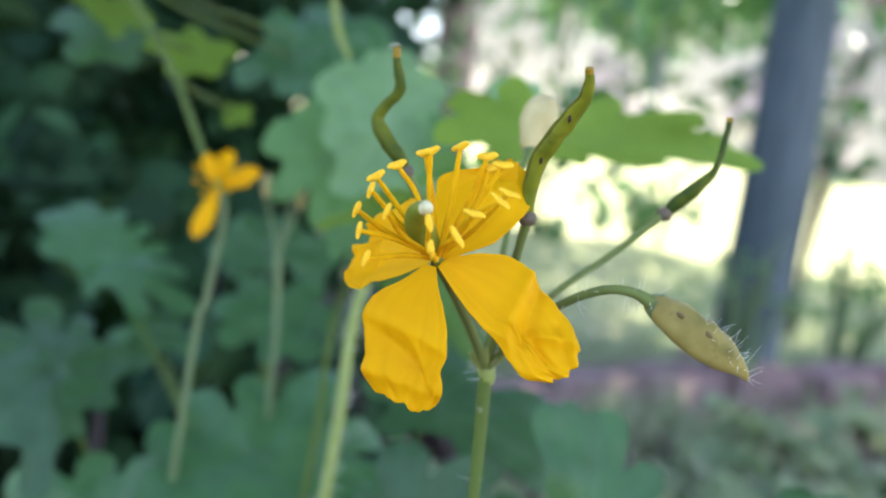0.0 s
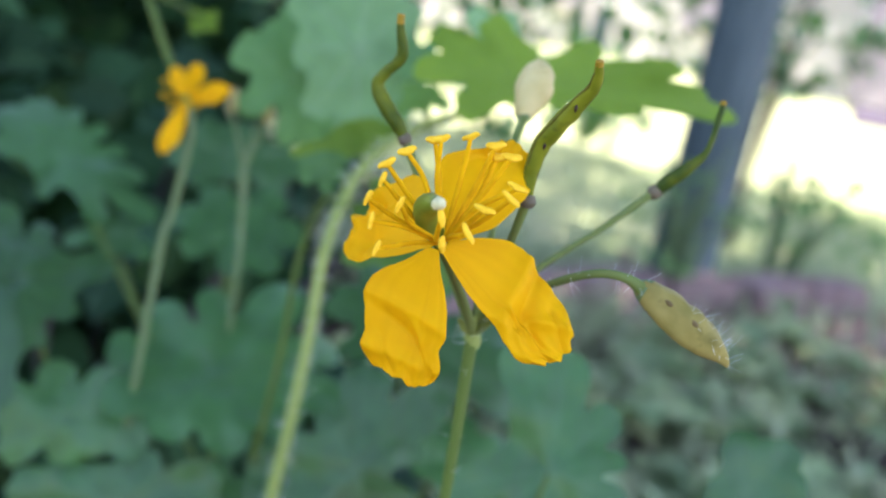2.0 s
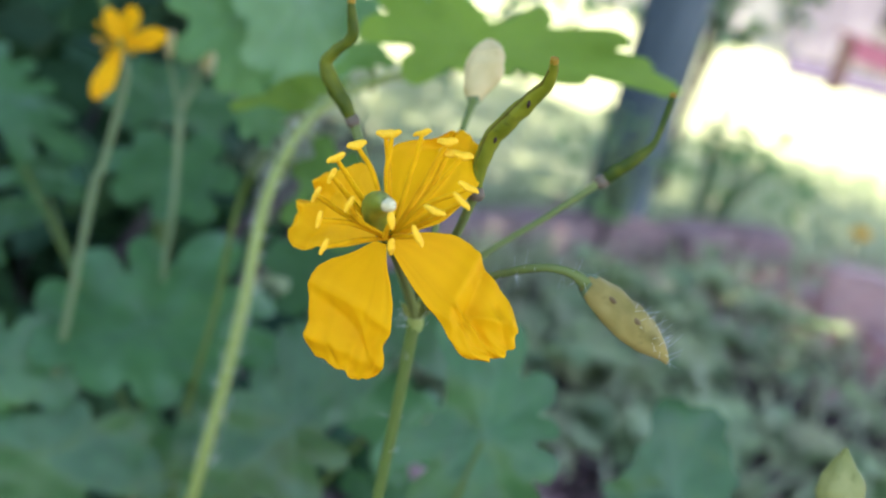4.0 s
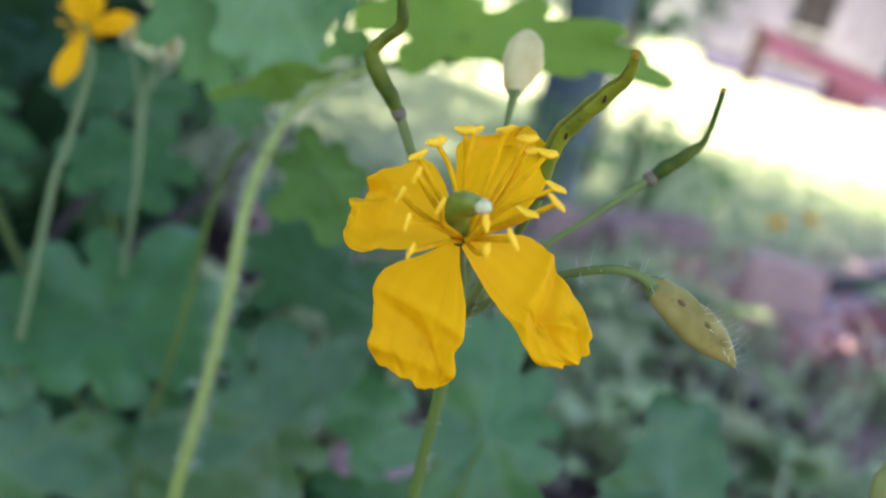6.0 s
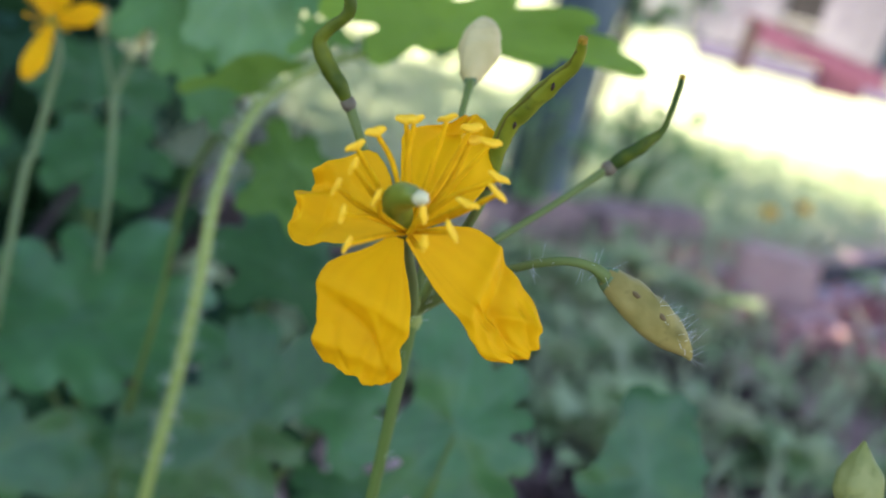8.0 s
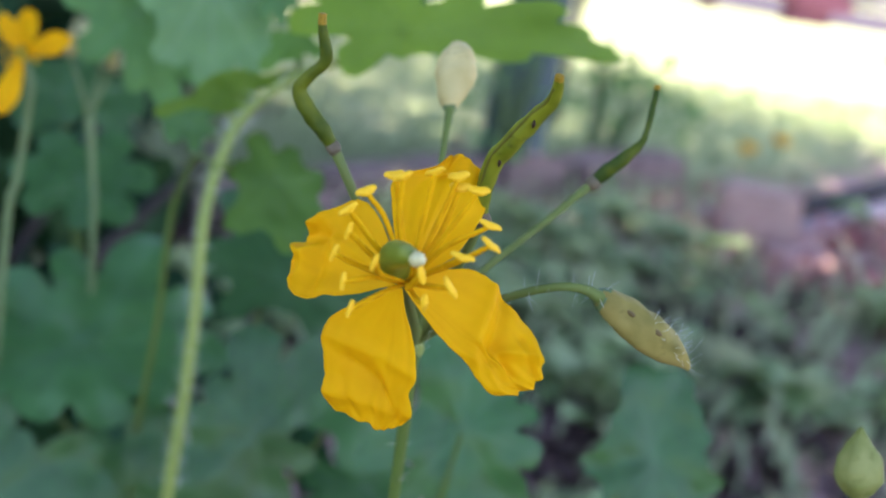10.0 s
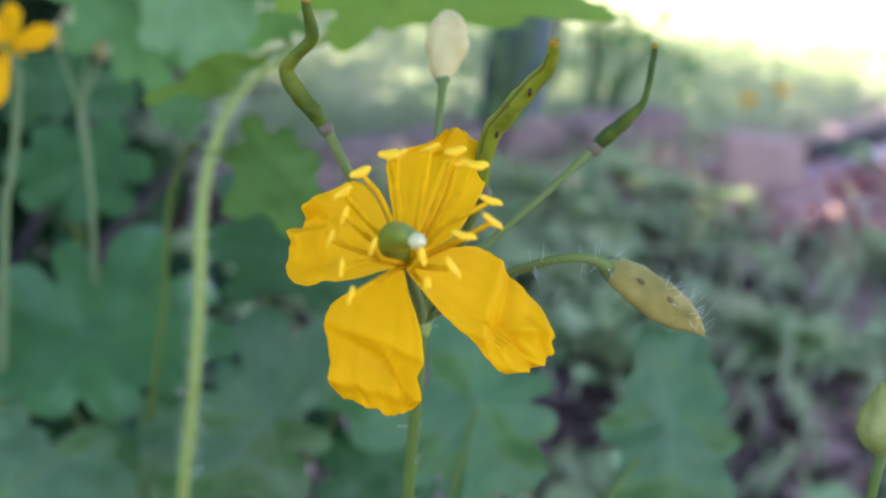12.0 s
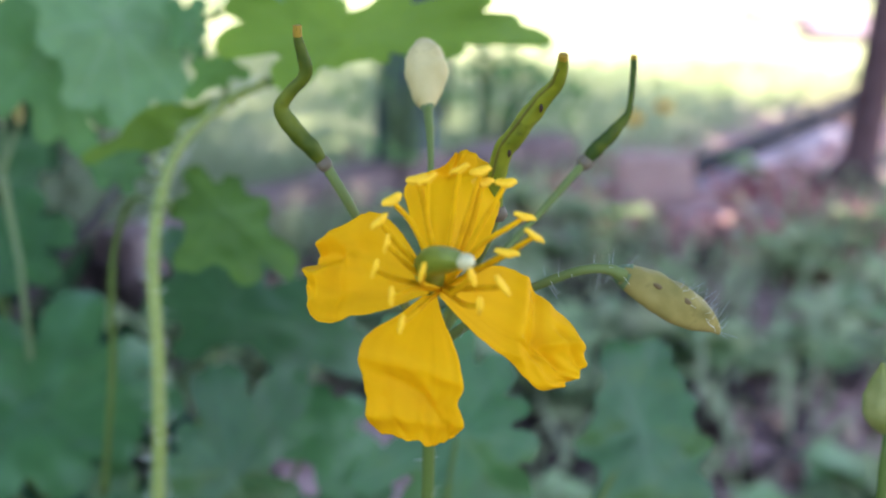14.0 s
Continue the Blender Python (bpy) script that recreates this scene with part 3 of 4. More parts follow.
for cx, cy, reach, n in ((1.3, -0.15, 1.0, 70), (2.8, 1.35, 0.7, 3), (0.7, 0.3, 0.8, 24), (1.58, 1.38, 0.45, 20), (2.28, 0.58, 0.25, 8), (2.15, 0.8, 0.3, 4), (2.4, 1.65, 0.25, 3), (2.8, 1.15, 0.3, 2)):
    for k in range(n):
        a, q = r4.rand() * 6.283, math.sqrt(r4.rand()) * reach
        crown_centres.append((cx + math.cos(a) * q, cy + math.sin(a) * q, 3.0 + r4.rand() * 0.9))
linked("crown", leaf_cloud(29600, clumps(crown_centres, 0.22), 0.10, 5), M_LEAF_DARK, tree)


def thin_layer(cx, cy, rx, ry):
    def pick(r):
        a, q = r.rand() * 6.283, math.sqrt(r.rand()) * (0.85 + 0.25 * r.rand())
        return (cx + math.cos(a) * q * rx, cy + math.sin(a) * q * ry, 3.3 + 0.9 * r.rand())
    return pick


linked("crown", leaf_cloud(1750, thin_layer(2.45, 2.7, 1.7, 1.25), 0.10, 6), M_LEAF_DARK, tree)
linked("crown", leaf_cloud(900, thin_layer(3.95, 1.75, 0.85, 0.7), 0.10, 7), M_LEAF_DARK, tree)

post = thing("tree", (1.63, 1.72, 0), "slim dark reddish trunk of a young tree", "tree")
part("trunk", tube([(1.63, 1.72, -0.05, 0.05), (1.63, 1.72, 0.15, 0.038), (1.645, 1.73, 0.9, 0.034), (1.67, 1.72, 1.9, 0.028), (1.71, 1.72, 3.4, 0.014)], 12, 8, rough=0.08), M_BARK_RED, post)
for a, h in ((30, 1.3), (150, 1.7), (265, 2.2)):
    c, d = math.cos(radians(a)), math.sin(radians(a))
    part("limb", tube([(1.66, 1.72, h, 0.012), (1.66 + c * 0.2, 1.72 + d * 0.2, h + 0.3, 0.008), (1.66 + c * 0.35, 1.72 + d * 0.35, h + 0.7, 0.003)], 7, 5), M_BARK_RED, post)
    part("root", tube([(1.63 + c * 0.02, 1.72 + d * 0.02, 0.08, 0.026), (1.63 + c * 0.07, 1.72 + d * 0.07, 0.025, 0.02), (1.63 + c * 0.17, 1.72 + d * 0.17, -0.015, 0.01)], 8, 5, rough=0.1), M_BARK_RED, post)

# ---- shrubs behind the plants ----
def shrub(at, radius, height, count, size, seed, label, mat=None, low=0.0, wood=None):
    x, y = at
    ob = thing("shrub", (x, y, 0), label, "shrub")
    r = np.random.RandomState(seed)
    centres = []
    for k in range(9):
        a = k * 2.4 + r.rand()
        q = radius * (0.2 + 0.7 * r.rand())
        end = (x + math.cos(a) * q, y + math.sin(a) * q, height * (0.55 + 0.45 * r.rand()))
        part("branch", tube([(x + math.cos(a) * 0.03, y + math.sin(a) * 0.03, -0.02, 0.008), (x + math.cos(a) * q * 0.4, y + math.sin(a) * q * 0.4, end[2] * 0.55, 0.006), (*end, 0.002)], 6, 4), wood or M_WOOD_DARK, ob)
    for k in range(60):
        a, q = r.rand() * 6.283, math.sqrt(r.rand()) * radius
        centres.append((x + math.cos(a) * q, y + math.sin(a) * q, low + (height - low) * (0.08 + 0.92 * r.rand()) * math.sqrt(max(0.1, 1 - (q / radius) ** 2 * 0.7))))
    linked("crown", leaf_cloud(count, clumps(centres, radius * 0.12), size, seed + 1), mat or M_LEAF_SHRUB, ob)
    return ob


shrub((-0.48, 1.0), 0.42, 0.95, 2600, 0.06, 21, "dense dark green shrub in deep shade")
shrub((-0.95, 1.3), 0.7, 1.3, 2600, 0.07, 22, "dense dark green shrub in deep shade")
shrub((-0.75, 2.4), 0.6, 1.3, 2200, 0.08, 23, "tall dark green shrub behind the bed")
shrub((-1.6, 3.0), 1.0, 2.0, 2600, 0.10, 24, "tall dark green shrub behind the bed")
far_trunk = thing("tree", (-0.07, 6.0, 0), "dark trunk of a tree behind the shrubs", "tree")
part("trunk", tube([(-0.07, 6, -0.1, 0.16), (-0.07, 6, 0.4, 0.13), (-0.1, 6, 2.0, 0.12), (-0.15, 6, 5.0, 0.07)], 12, 6, rough=0.08), M_WOOD_DARK, far_trunk)
shrub((0.98, 2.75), 0.28, 1.1, 300, 0.05, 27, "sparse young shrub with small leaves", M_LEAF, 0.4)
shrub((0.58, 1.84), 0.13, 0.38, 30, 0.03, 41, "young pale green shoots at the foot of the tree", M_LEAF_PALE, 0.1, M_STEM_GREY)
shrub((0.94, 2.2), 0.2, 0.36, 170, 0.03, 43, "young pale green shoots at the edge of the lawn", M_LEAF_PALE, 0.1, M_STEM_GREY)
shrub((0.35, 4.2), 0.8, 1.4, 600, 0.08, 25, "loose green shrub at the lawn's edge", M_LEAF)
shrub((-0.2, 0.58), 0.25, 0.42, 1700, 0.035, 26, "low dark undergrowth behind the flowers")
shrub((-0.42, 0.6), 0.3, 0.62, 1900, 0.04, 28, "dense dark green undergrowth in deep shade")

# ---- low growth on the bed and lawn ----
def weeds(name, label, category, count, area, size, height, seed, mat):
    """Low broad-leaved weeds over an area of the bed."""
    r = np.random.RandomState(seed)
    verts, faces = [], []
    (x0, x1), (y0, y1) = area
    for _ in range(count):
        x, y = r.uniform(x0 - 0.3, x1 + 0.5), r.uniform(y0 - 0.4, y1)
        if min(x - x0, x1 - x, y - y0) < 0.25 * noise.noise(Vector((x * 3, y * 3, 40))) - 0.1 * r.rand():
            continue
        if x < 1.1 and y > 1.3 + 0.69 * (x - 0.1):
            continue  # none grows over the brick edging
        if (x > 0.95 and y > 1.42 and r.rand() < 0.8) or (x > 0.75 and r.rand() < 0.4) or noise.noise(Vector((x * 3.2, y * 3.2, 31))) < r.uniform(-0.12, 0.2):
            continue  # bare pinkish soil near the loose brick, and gaps between the clumps
        h = height * r.uniform(0.3, 1.0)
        n = r.randint(4, 9)
        for k in range(n):
            a = k * 6.283 / n + r.rand()
            s = size * r.uniform(0.6, 1.3)
            d = np.array([math.cos(a), math.sin(a), r.uniform(-0.1, 0.5)])
            b = np.array([-math.sin(a), math.cos(a), 0]) * s * r.uniform(0.3, 0.45)
            c = np.array([x, y, h * r.uniform(0.4, 1.0)])
            i = len(verts)
            up = np.array([0, 0, s * 0.15])
            verts += [c, c + d * s * 0.3 + b * 0.9 + up, c + d * s * 0.3 - b * 0.9 + up, c + d * s * 0.7 + b + up, c + d * s * 0.7 - b + up, c + d * s - up, c + d * s * 0.5, np.array([x, y, 0.0]), np.array([x + 0.003, y, 0.0])]
            faces += [(i, i + 1, i + 6), (i, i + 6, i + 2), (i + 1, i + 3, i + 6), (i + 6, i + 4, i + 2), (i + 3, i + 5, i + 6), (i + 6, i + 5, i + 4), (i + 7, i + 8, i)]
    me = bpy.data.meshes.new(name)
    me.from_pydata([tuple(v) for v in verts], [], faces)
    return tagged(linked(name, me, mat), label, category, kind="stuff")


def grass(name, label, count, area, height, seed, mat):
    r = np.random.RandomState(seed)
    verts, faces = [], []
    (x0, x1), (y0, y1) = area
    for _ in range(count):
        x, y, a = r.uniform(x0, x1), r.uniform(y0, y1), r.rand() * 6.283
        if -0.45 < y - (2.0 + (x - 1.3) * 0.715) < 0.08 and x > 1.0:
            continue  # bare ground in front of the beam
        h = height * r.uniform(0.5, 1.3)
        w = np.array([math.cos(a), math.sin(a), 0]) * h * 0.05
        lean = np.array([r.normal() * 0.35 * h, r.normal() * 0.35 * h, 0])
        c = np.array([x, y, -0.02])
        i = len(verts)
        verts += [c - w, c + w, c + lean * 0.4 + (0, 0, h * 0.6) - w * 0.8, c + lean * 0.4 + (0, 0, h * 0.6) + w * 0.8, c + lean + (0, 0, h)]
        faces += [(i, i + 1, i + 3, i + 2), (i + 2, i + 3, i + 4)]
    me = bpy.data.meshes.new(name)
    me.from_pydata([tuple(v) for v in verts], [], faces)
    return tagged(linked(name, me, mat), label, "grass", kind="stuff")


weeds("weeds", "low green weeds and seedlings on the brown soil", "weeds", 1900, ((0.1, 2.1), (0.3, 1.85)), 0.045, 0.055, 31, M_WEED)
weeds("weeds", "pale young weeds among leaf litter", "weeds", 500, ((0.1, 2.0), (0.35, 1.9)), 0.07, 0.08, 32, M_WEED)
grass("grass", "short grass in the shade of the tree", 13000, ((-0.1, 3.4), (1.95, 4.2)), 0.065, 33, M_GRASS)
grass("grass", "tufts of grass behind the brick edging", 2200, ((-0.4, 0.45), (1.5, 2.1)), 0.1, 38, M_GRASS)
grass("grass", "thin grass blades on the bed", 1500, ((0.2, 1.9), (0.5, 1.9)), 0.1, 34, M_GRASS)

def scattered(cx, cy, sx, sy, x_most):
    """Places spread unevenly over the ground, thinning out from a middle."""
    def pick(r):
        while True:
            x, y = cx + r.normal() * sx, cy + r.normal() * sy
            if x < x_most + 0.1 * r.normal() and noise.noise(Vector((x * 3, y * 3, 8))) > r.uniform(-0.5, 0.1):
                return (x, y, 0.012 + 0.014 * r.rand())
    return pick


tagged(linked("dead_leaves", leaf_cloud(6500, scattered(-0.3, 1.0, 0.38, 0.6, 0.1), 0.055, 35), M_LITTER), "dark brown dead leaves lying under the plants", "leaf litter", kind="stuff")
tagged(linked("dead_leaves", leaf_cloud(900, scattered(0.9, 1.1, 0.6, 0.5, 9.0), 0.03, 36), M_LITTER_PALE), "dry pinkish brown leaves scattered over the bed", "leaf litter", kind="stuff")

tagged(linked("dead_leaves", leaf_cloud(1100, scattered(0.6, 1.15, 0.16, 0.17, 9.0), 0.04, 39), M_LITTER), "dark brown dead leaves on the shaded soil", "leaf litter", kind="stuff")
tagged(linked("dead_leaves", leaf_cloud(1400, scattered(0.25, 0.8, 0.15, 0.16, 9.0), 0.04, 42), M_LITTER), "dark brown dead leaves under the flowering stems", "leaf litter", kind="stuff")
tagged(linked("dead_leaves", leaf_cloud(1300, scattered(1.42, 1.48, 0.28, 0.26, 9.0), 0.035, 37), M_LITTER_RED), "reddish dry leaves lying on bare soil", "leaf litter", kind="stuff")

# ---- distance: red garden table, pale house, trees ----
bench = thing("garden_bench", (7.15, 11.37, 0), "old faded red wooden bench leaning to one side on the lawn", "bench")
SEAT = (Vector((5.85, 11.52, 0.68)), Vector((7.76, 11.44, 0.42)))
along = (SEAT[1] - SEAT[0]).normalized()
across = Vector((-along.y, along.x, 0)).normalized()
BENCH = Matrix.Translation((SEAT[0] + SEAT[1]) / 2) @ Matrix((along, across, along.cross(across))).transposed().to_4x4()
seat_length = (SEAT[1] - SEAT[0]).length
for k in range(3):
    part("seat_board", box(bmesh.new(), BENCH @ pose(0, -0.13 + 0.13 * k, 0), (seat_length, 0.12, 0.04), 0.006), M_RED, bench, smooth=False)
part("apron", box(bmesh.new(), BENCH @ pose(0.1, -0.17, -0.13), (seat_length * 0.96, 0.03, 0.22), 0.005), M_RED, bench, smooth=False)
for f, wide, mat in ((0.06, 0.1, M_BARK_RED), (0.76, 0.56, M_RED)):
    top = SEAT[0].lerp(SEAT[1], f)
    part("leg", box(bmesh.new(), pose(top.x, top.y, top.z / 2 - 0.03, 0, 0, math.degrees(math.atan2(along.y, along.x))), (wide, 0.26, top.z), 0.01), mat, bench, smooth=False)
path = thing("paving", (5.6, 6.4, 0), "worn pinkish paving stones let into the sunlit lawn", "paving", kind="structure")
for x, y, long, wide, turn in ((5.78, 7.0, 0.9, 0.42, -8), (5.55, 6.1, 1.0, 0.6, 38), (5.05, 5.55, 0.9, 0.5, 40), (6.3, 6.75, 0.9, 0.6, 35)):
    part("paving_stone", box(bmesh.new(), pose(x, y, 0.03, 0, 0, turn), (long, wide, 0.06), 0.012, 0.006, rng), M_PAVING_PINK, path, smooth=False)
yard = bmesh.new()
box(yard, pose(15.2, 16.4, 0.02, 0, 0, -24), (14, 13.5, 0.05), 0.01)
tagged(part("paved_yard", yard, M_PAVING, smooth=False), "dark mauve asphalt yard before the house", "pavement", kind="structure")

house = thing("house", (8, 28, 0), "pale plastered house with a greyish mauve wing beyond the lawn", "house")
part("wall", box(bmesh.new(), pose(6.2, 28, 2.4), (12.4, 0.4, 5.0), 0.03), M_WALL, house, smooth=False)
part("wall", box(bmesh.new(), pose(18.2, 27.6, 2.4), (11.6, 0.4, 5.0), 0.03), M_WALL_MAUVE, house, "greyish mauve plastered wing", smooth=False)
part("roof", box(bmesh.new(), pose(12, 29.5, 6.2, 30, 0, 0), (25, 5.0, 0.25), 0.03), M_RED, house, smooth=False)
for x, y, glass in ((4, 27.77, M_WALL_MAUVE), (8, 27.77, M_WALL_MAUVE), (15.6, 27.37, M_WOOD_DARK), (19.6, 27.37, M_WOOD_DARK)):
    w = part("window", box(bmesh.new(), pose(x, y, 1.9), (1.2, 0.06, 1.4), 0.01), glass, house, smooth=False)
    part("sill", box(bmesh.new(), pose(x, y - 0.05, 1.15), (1.4, 0.16, 0.08), 0.01), M_WALL, w, smooth=False)

for k, (x, y, h, rad) in enumerate([(-7, 14, 7, 3), (-2, 17, 8, 3.2), (3.5, 19, 7, 2.4), (15, 22, 8, 3), (22, 20, 9, 3.4)]):
    t = thing("tree", (x, y, 0), "leafy tree beyond the lawn", "tree", group="trees beyond the lawn")
    part("trunk", tube([(x, y, -0.1, 0.2), (x + 0.1, y, h * 0.4, 0.15), (x, y, h * 0.9, 0.04)], 10, 6), M_BARK, t)
    rr = np.random.RandomState(60 + k)
    cc = [(x + rr.normal() * rad * 0.5, y + rr.normal() * rad * 0.5, h * (0.35 + 0.6 * rr.rand())) for _ in range(40)]
    for q in range(5):
        e = cc[q]
        part("limb", tube([(x, y, h * 0.4, 0.07), ((x + e[0]) / 2, (y + e[1]) / 2, (h * 0.4 + e[2]) / 2 + 0.2, 0.05), (*e, 0.02)], 6, 4), M_BARK, t)
    linked("crown", leaf_cloud(2600, clumps(cc, rad * 0.22), 0.32, 80 + k), M_LEAF, t)


def lawn_flower(at, height, seed):
    """A small yellow flower on a thin stalk, out on the lawn."""
    x, y = at
    r = random.Random(seed)
    ob = thing("lawn_flower", (x, y, 0), "small yellow flower standing in the grass", "flower", group="yellow flowers in the grass")
    part("stalk", tube([(x, y, -0.01, 0.0016), (x + 0.004, y, height * 0.6, 0.0013), (x, y, height, 0.0012)], 6, 4), M_STEM, ob)
    c = Vector((x, y, height))
    part("flower_head", tube([(x, y, height - 0.004, 0.004), (x, y, height + 0.002, 0.011), (x, y, height + 0.012, 0.015), (x, y, height + 0.019, 0.006)], 12, 5, rough=0.25), M_ANTHER, ob)
    for k in range(16):
        a = k * 0.785 + 0.39 * (k // 8) + r.uniform(-0.1, 0.1)
        reach, rise = ((0.03, 0.012), (0.02, 0.026))[k // 8]
        tip = c + Vector((math.cos(a) * reach, math.sin(a) * reach, rise))
        part("petal", leaflet(bmesh.new(), c.lerp(tip, 0.55), tip - c, (math.cos(a + 3.1416) * rise, math.sin(a + 3.1416) * rise, reach), 0.032, 0.017, seed + k, 3, 0.1, 2, 14), M_PETAL, ob)
    return ob


for k, (x, y, h) in enumerate([(1.332, 2.205, 0.085), (1.528, 2.373, 0.085)]):
    lawn_flower((x, y), h, 200 + 10 * k)

# ---- the celandine in flower ----
plant_a = thing("celandine_plant", (0.006, 0.09, 0), "greater celandine in flower with a yellow bloom, buds and pods", "plant")
NODE = (5.4, 88.9, 477.0)
part("stem", tube(stem_line(plant_a, mm((4.0, 86.0, -5, 1.3), (5.5, 92, 150, 1.0), (7.0, 92, 330, 0.72), (6.6, 90.5, 430, 0.64), (6.0, 89.5, 462, 0.58), (*NODE, 0.66))), 12, 10), M_STEM, plant_a)
part("stem_hairs", hairs(mm((7, 92, 400, 0.65), (6.6, 90.5, 440, 0.62), (*NODE, 0.66)), 40, 0.0012, 3, 0.000017), M_HAIR, plant_a, "fine white hairs")
PEDICELS = [
    mm((*NODE, 0.5), (3.2, 82, 482.0, 0.42), (0.6, 76.4, 487.0, 0.45), (-0.2, 73.6, 488.6, 0.6)),
    mm((*NODE, 0.5), (5.8, 84, 484.0, 0.4), (6.1, 80.2, 489.0, 0.38), (6.4, 78.8, 492.2, 0.42)),
    mm((*NODE, 0.45), (9.7, 88.0, 484.0, 0.34), (15.6, 89.4, 489.2, 0.32), (19.6, 89.9, 493.2, 0.4)),
    mm((*NODE, 0.5), (1.2, 88.6, 484.5, 0.42), (-2.4, 88.9, 491.0, 0.42), (-4.2, 89.9, 494.1, 0.46)),
    mm((*NODE, 0.5), (8.3, 83.0, 482.8, 0.4), (10.8, 79.6, 485.9, 0.38), (13.4, 77.9, 487.5, 0.38), (15.6, 77.5, 487.6, 0.42), (17.1, 77.3, 487.0, 0.6)),
    mm((*NODE, 0.5), (5.6, 90.8, 487.0, 0.32), (6.2, 93.2, 494.0, 0.3), (7.2, 97.2, 497.2, 0.45)),
]
for p in PEDICELS:
    part("pedicel", tube(p, 10, 8), M_PEDICEL, plant_a)
part("node_collar", tube(mm((5.6, 89.1, 475.4, 0.66), (5.4, 88.9, 477.0, 0.8), (5.2, 88.5, 478.2, 0.66)), 12, 6, rough=0.3), M_STEM_PALE, plant_a)
for tip in ((3.6, 86.6, 478.9), (7.3, 87.6, 479.3), (5.0, 86.2, 479.6)):
    part("bract", tube(mm((*NODE, 0.35), ((NODE[0] + tip[0]) / 2, (NODE[1] + tip[1]) / 2 - 0.3, (NODE[2] + tip[2]) / 2 - 0.2, 0.42), (*tip, 0.12)), 8, 5, flat=0.45), M_STEM_PALE, plant_a, "small pale bract")
part("node_hairs", hairs(mm((5.6, 89.1, 475.4, 0.7), (*NODE, 0.8), (5.0, 87.8, 479.4, 0.8)), 26, 0.0013, 12, 0.00002), M_HAIR, plant_a, "fine white hairs")
part("pedicel_hairs", hairs(PEDICELS[4], 36, 0.0012, 5, 0.000016), M_HAIR, plant_a, "fine white hairs")

CENTRE = Vector((-0.0003, 0.0729, 0.4888))
flower = part("flower", tube(mm((0.0, 74.4, 488.3, 0.45), (-0.2, 73.7, 488.7, 0.5), (-0.5, 73.1, 489.1, 0.4)), 12, 6), M_PISTIL, plant_a, "open yellow four-petalled bloom")
part("petal", petal(CENTRE + Vector((-0.0004, 0, -0.0004)), (-0.0012, 0.0723, 0.4774), (1, -0.45, 0.05), (0.5, 2.2, 4.3, 4.8, 4.4, 4.1, 4.0, 3.0), (0.4, 0.9, 1.7, 2.3, 2.7, 2.4, 3.0, 2.3), 11, cup=-0.02, curl=0.0, ruffle=0.8,
     creases=((-1, 0.42, 0.9, 0.55, -0.4, 0.05), (-0.6, 0.55, 0.2, 0.72, 0.35, 0.03), (-0.2, 0.5, 0.5, 0.8, -0.35, 0.035), (-1, 0.82, 1, 0.86, -0.6, 0.06), (0.3, 0.75, 0.8, 0.97, 0.5, 0.04), (-0.7, 0.7, -0.3, 0.98, 0.35, 0.03), (0.0, 0.8, 0.1, 1.0, -0.3, 0.025))), M_PETAL, flower)
part("petal", petal(CENTRE + Vector((0.0003, 0, -0.0001)), (0.0104, 0.0714, 0.4819), (-0.45, -0.45, -0.75), (0.5, 2.7, 4.0, 4.3, 3.95, 3.6, 3.2, 2.2), (0.4, 0.9, 1.4, 1.7, 1.8, 2.3, 2.4, 1.5), 12, cup=-0.03, curl=-0.03, ruffle=0.85,
     creases=((-1, 0.46, 0.7, 0.58, 0.7, 0.05), (-0.9, 0.57, 0.3, 0.68, -0.65, 0.04), (-0.8, 0.97, -0.1, 0.7, 0.6, 0.035), (-0.1, 0.68, 0.45, 1.0, -0.9, 0.04), (0.5, 0.7, 0.9, 0.95, 0.55, 0.04), (-0.6, 0.78, -0.2, 0.98, -0.45, 0.025), (0.1, 0.55, 0.3, 0.95, 0.5, 0.025))), M_PETAL, flower)
part("petal", petal(CENTRE + Vector((0.0002, 0.0003, 0.0003)), (0.0042, 0.0812, 0.4964), (0.93, -0.16, -0.31), (0.5, 1.4, 2.3, 3.1, 3.7, 2.9, 1.3, 0.7), (0.5, 1.6, 2.7, 3.2, 3.5, 3.7, 3.3, 2.5), 13, cup=0.04, curl=0.03, ruffle=0.45,
     creases=((-0.45, 0.82, 0.35, 0.9, -0.5, 0.035), (0.5, 0.7, 0.4, 1.0, 0.4, 0.04), (-0.5, 0.35, -0.55, 0.7, -0.2, 0.03), (0.0, 0.3, 0.05, 0.75, 0.18, 0.025), (0.35, 0.35, 0.5, 0.8, -0.2, 0.03), (-0.1, 0.9, 0.1, 1.0, 0.4, 0.03))), M_PETAL, flower)
part("petal", petal(CENTRE + Vector((-0.0004, 0.0002, 0.0002)), (-0.0066, 0.0824, 0.4877), (0.35, 0.33, 0.87), (0.5, 1.3, 2.2, 2.8, 3.2, 3.8, 3.8, 2.4), (0.5, 1.8, 3.2, 4.2, 4.7, 4.3, 3.4, 2.2), 15, cup=0.08, curl=0.05, ruffle=0.8,
     creases=((-0.9, 0.72, 0.3, 0.78, -0.5, 0.04), (0.2, 0.7, 0.9, 0.9, 0.45, 0.04), (-0.3, 0.95, 0.3, 0.72, 0.45, 0.03), (0.1, 0.3, 0.3, 0.7, 0.2, 0.02), (-0.2, 0.85, -1, 0.9, 0.6, 0.035), (0.0, 0.9, 0.1, 1.0, -0.5, 0.03))), M_PETAL, flower)
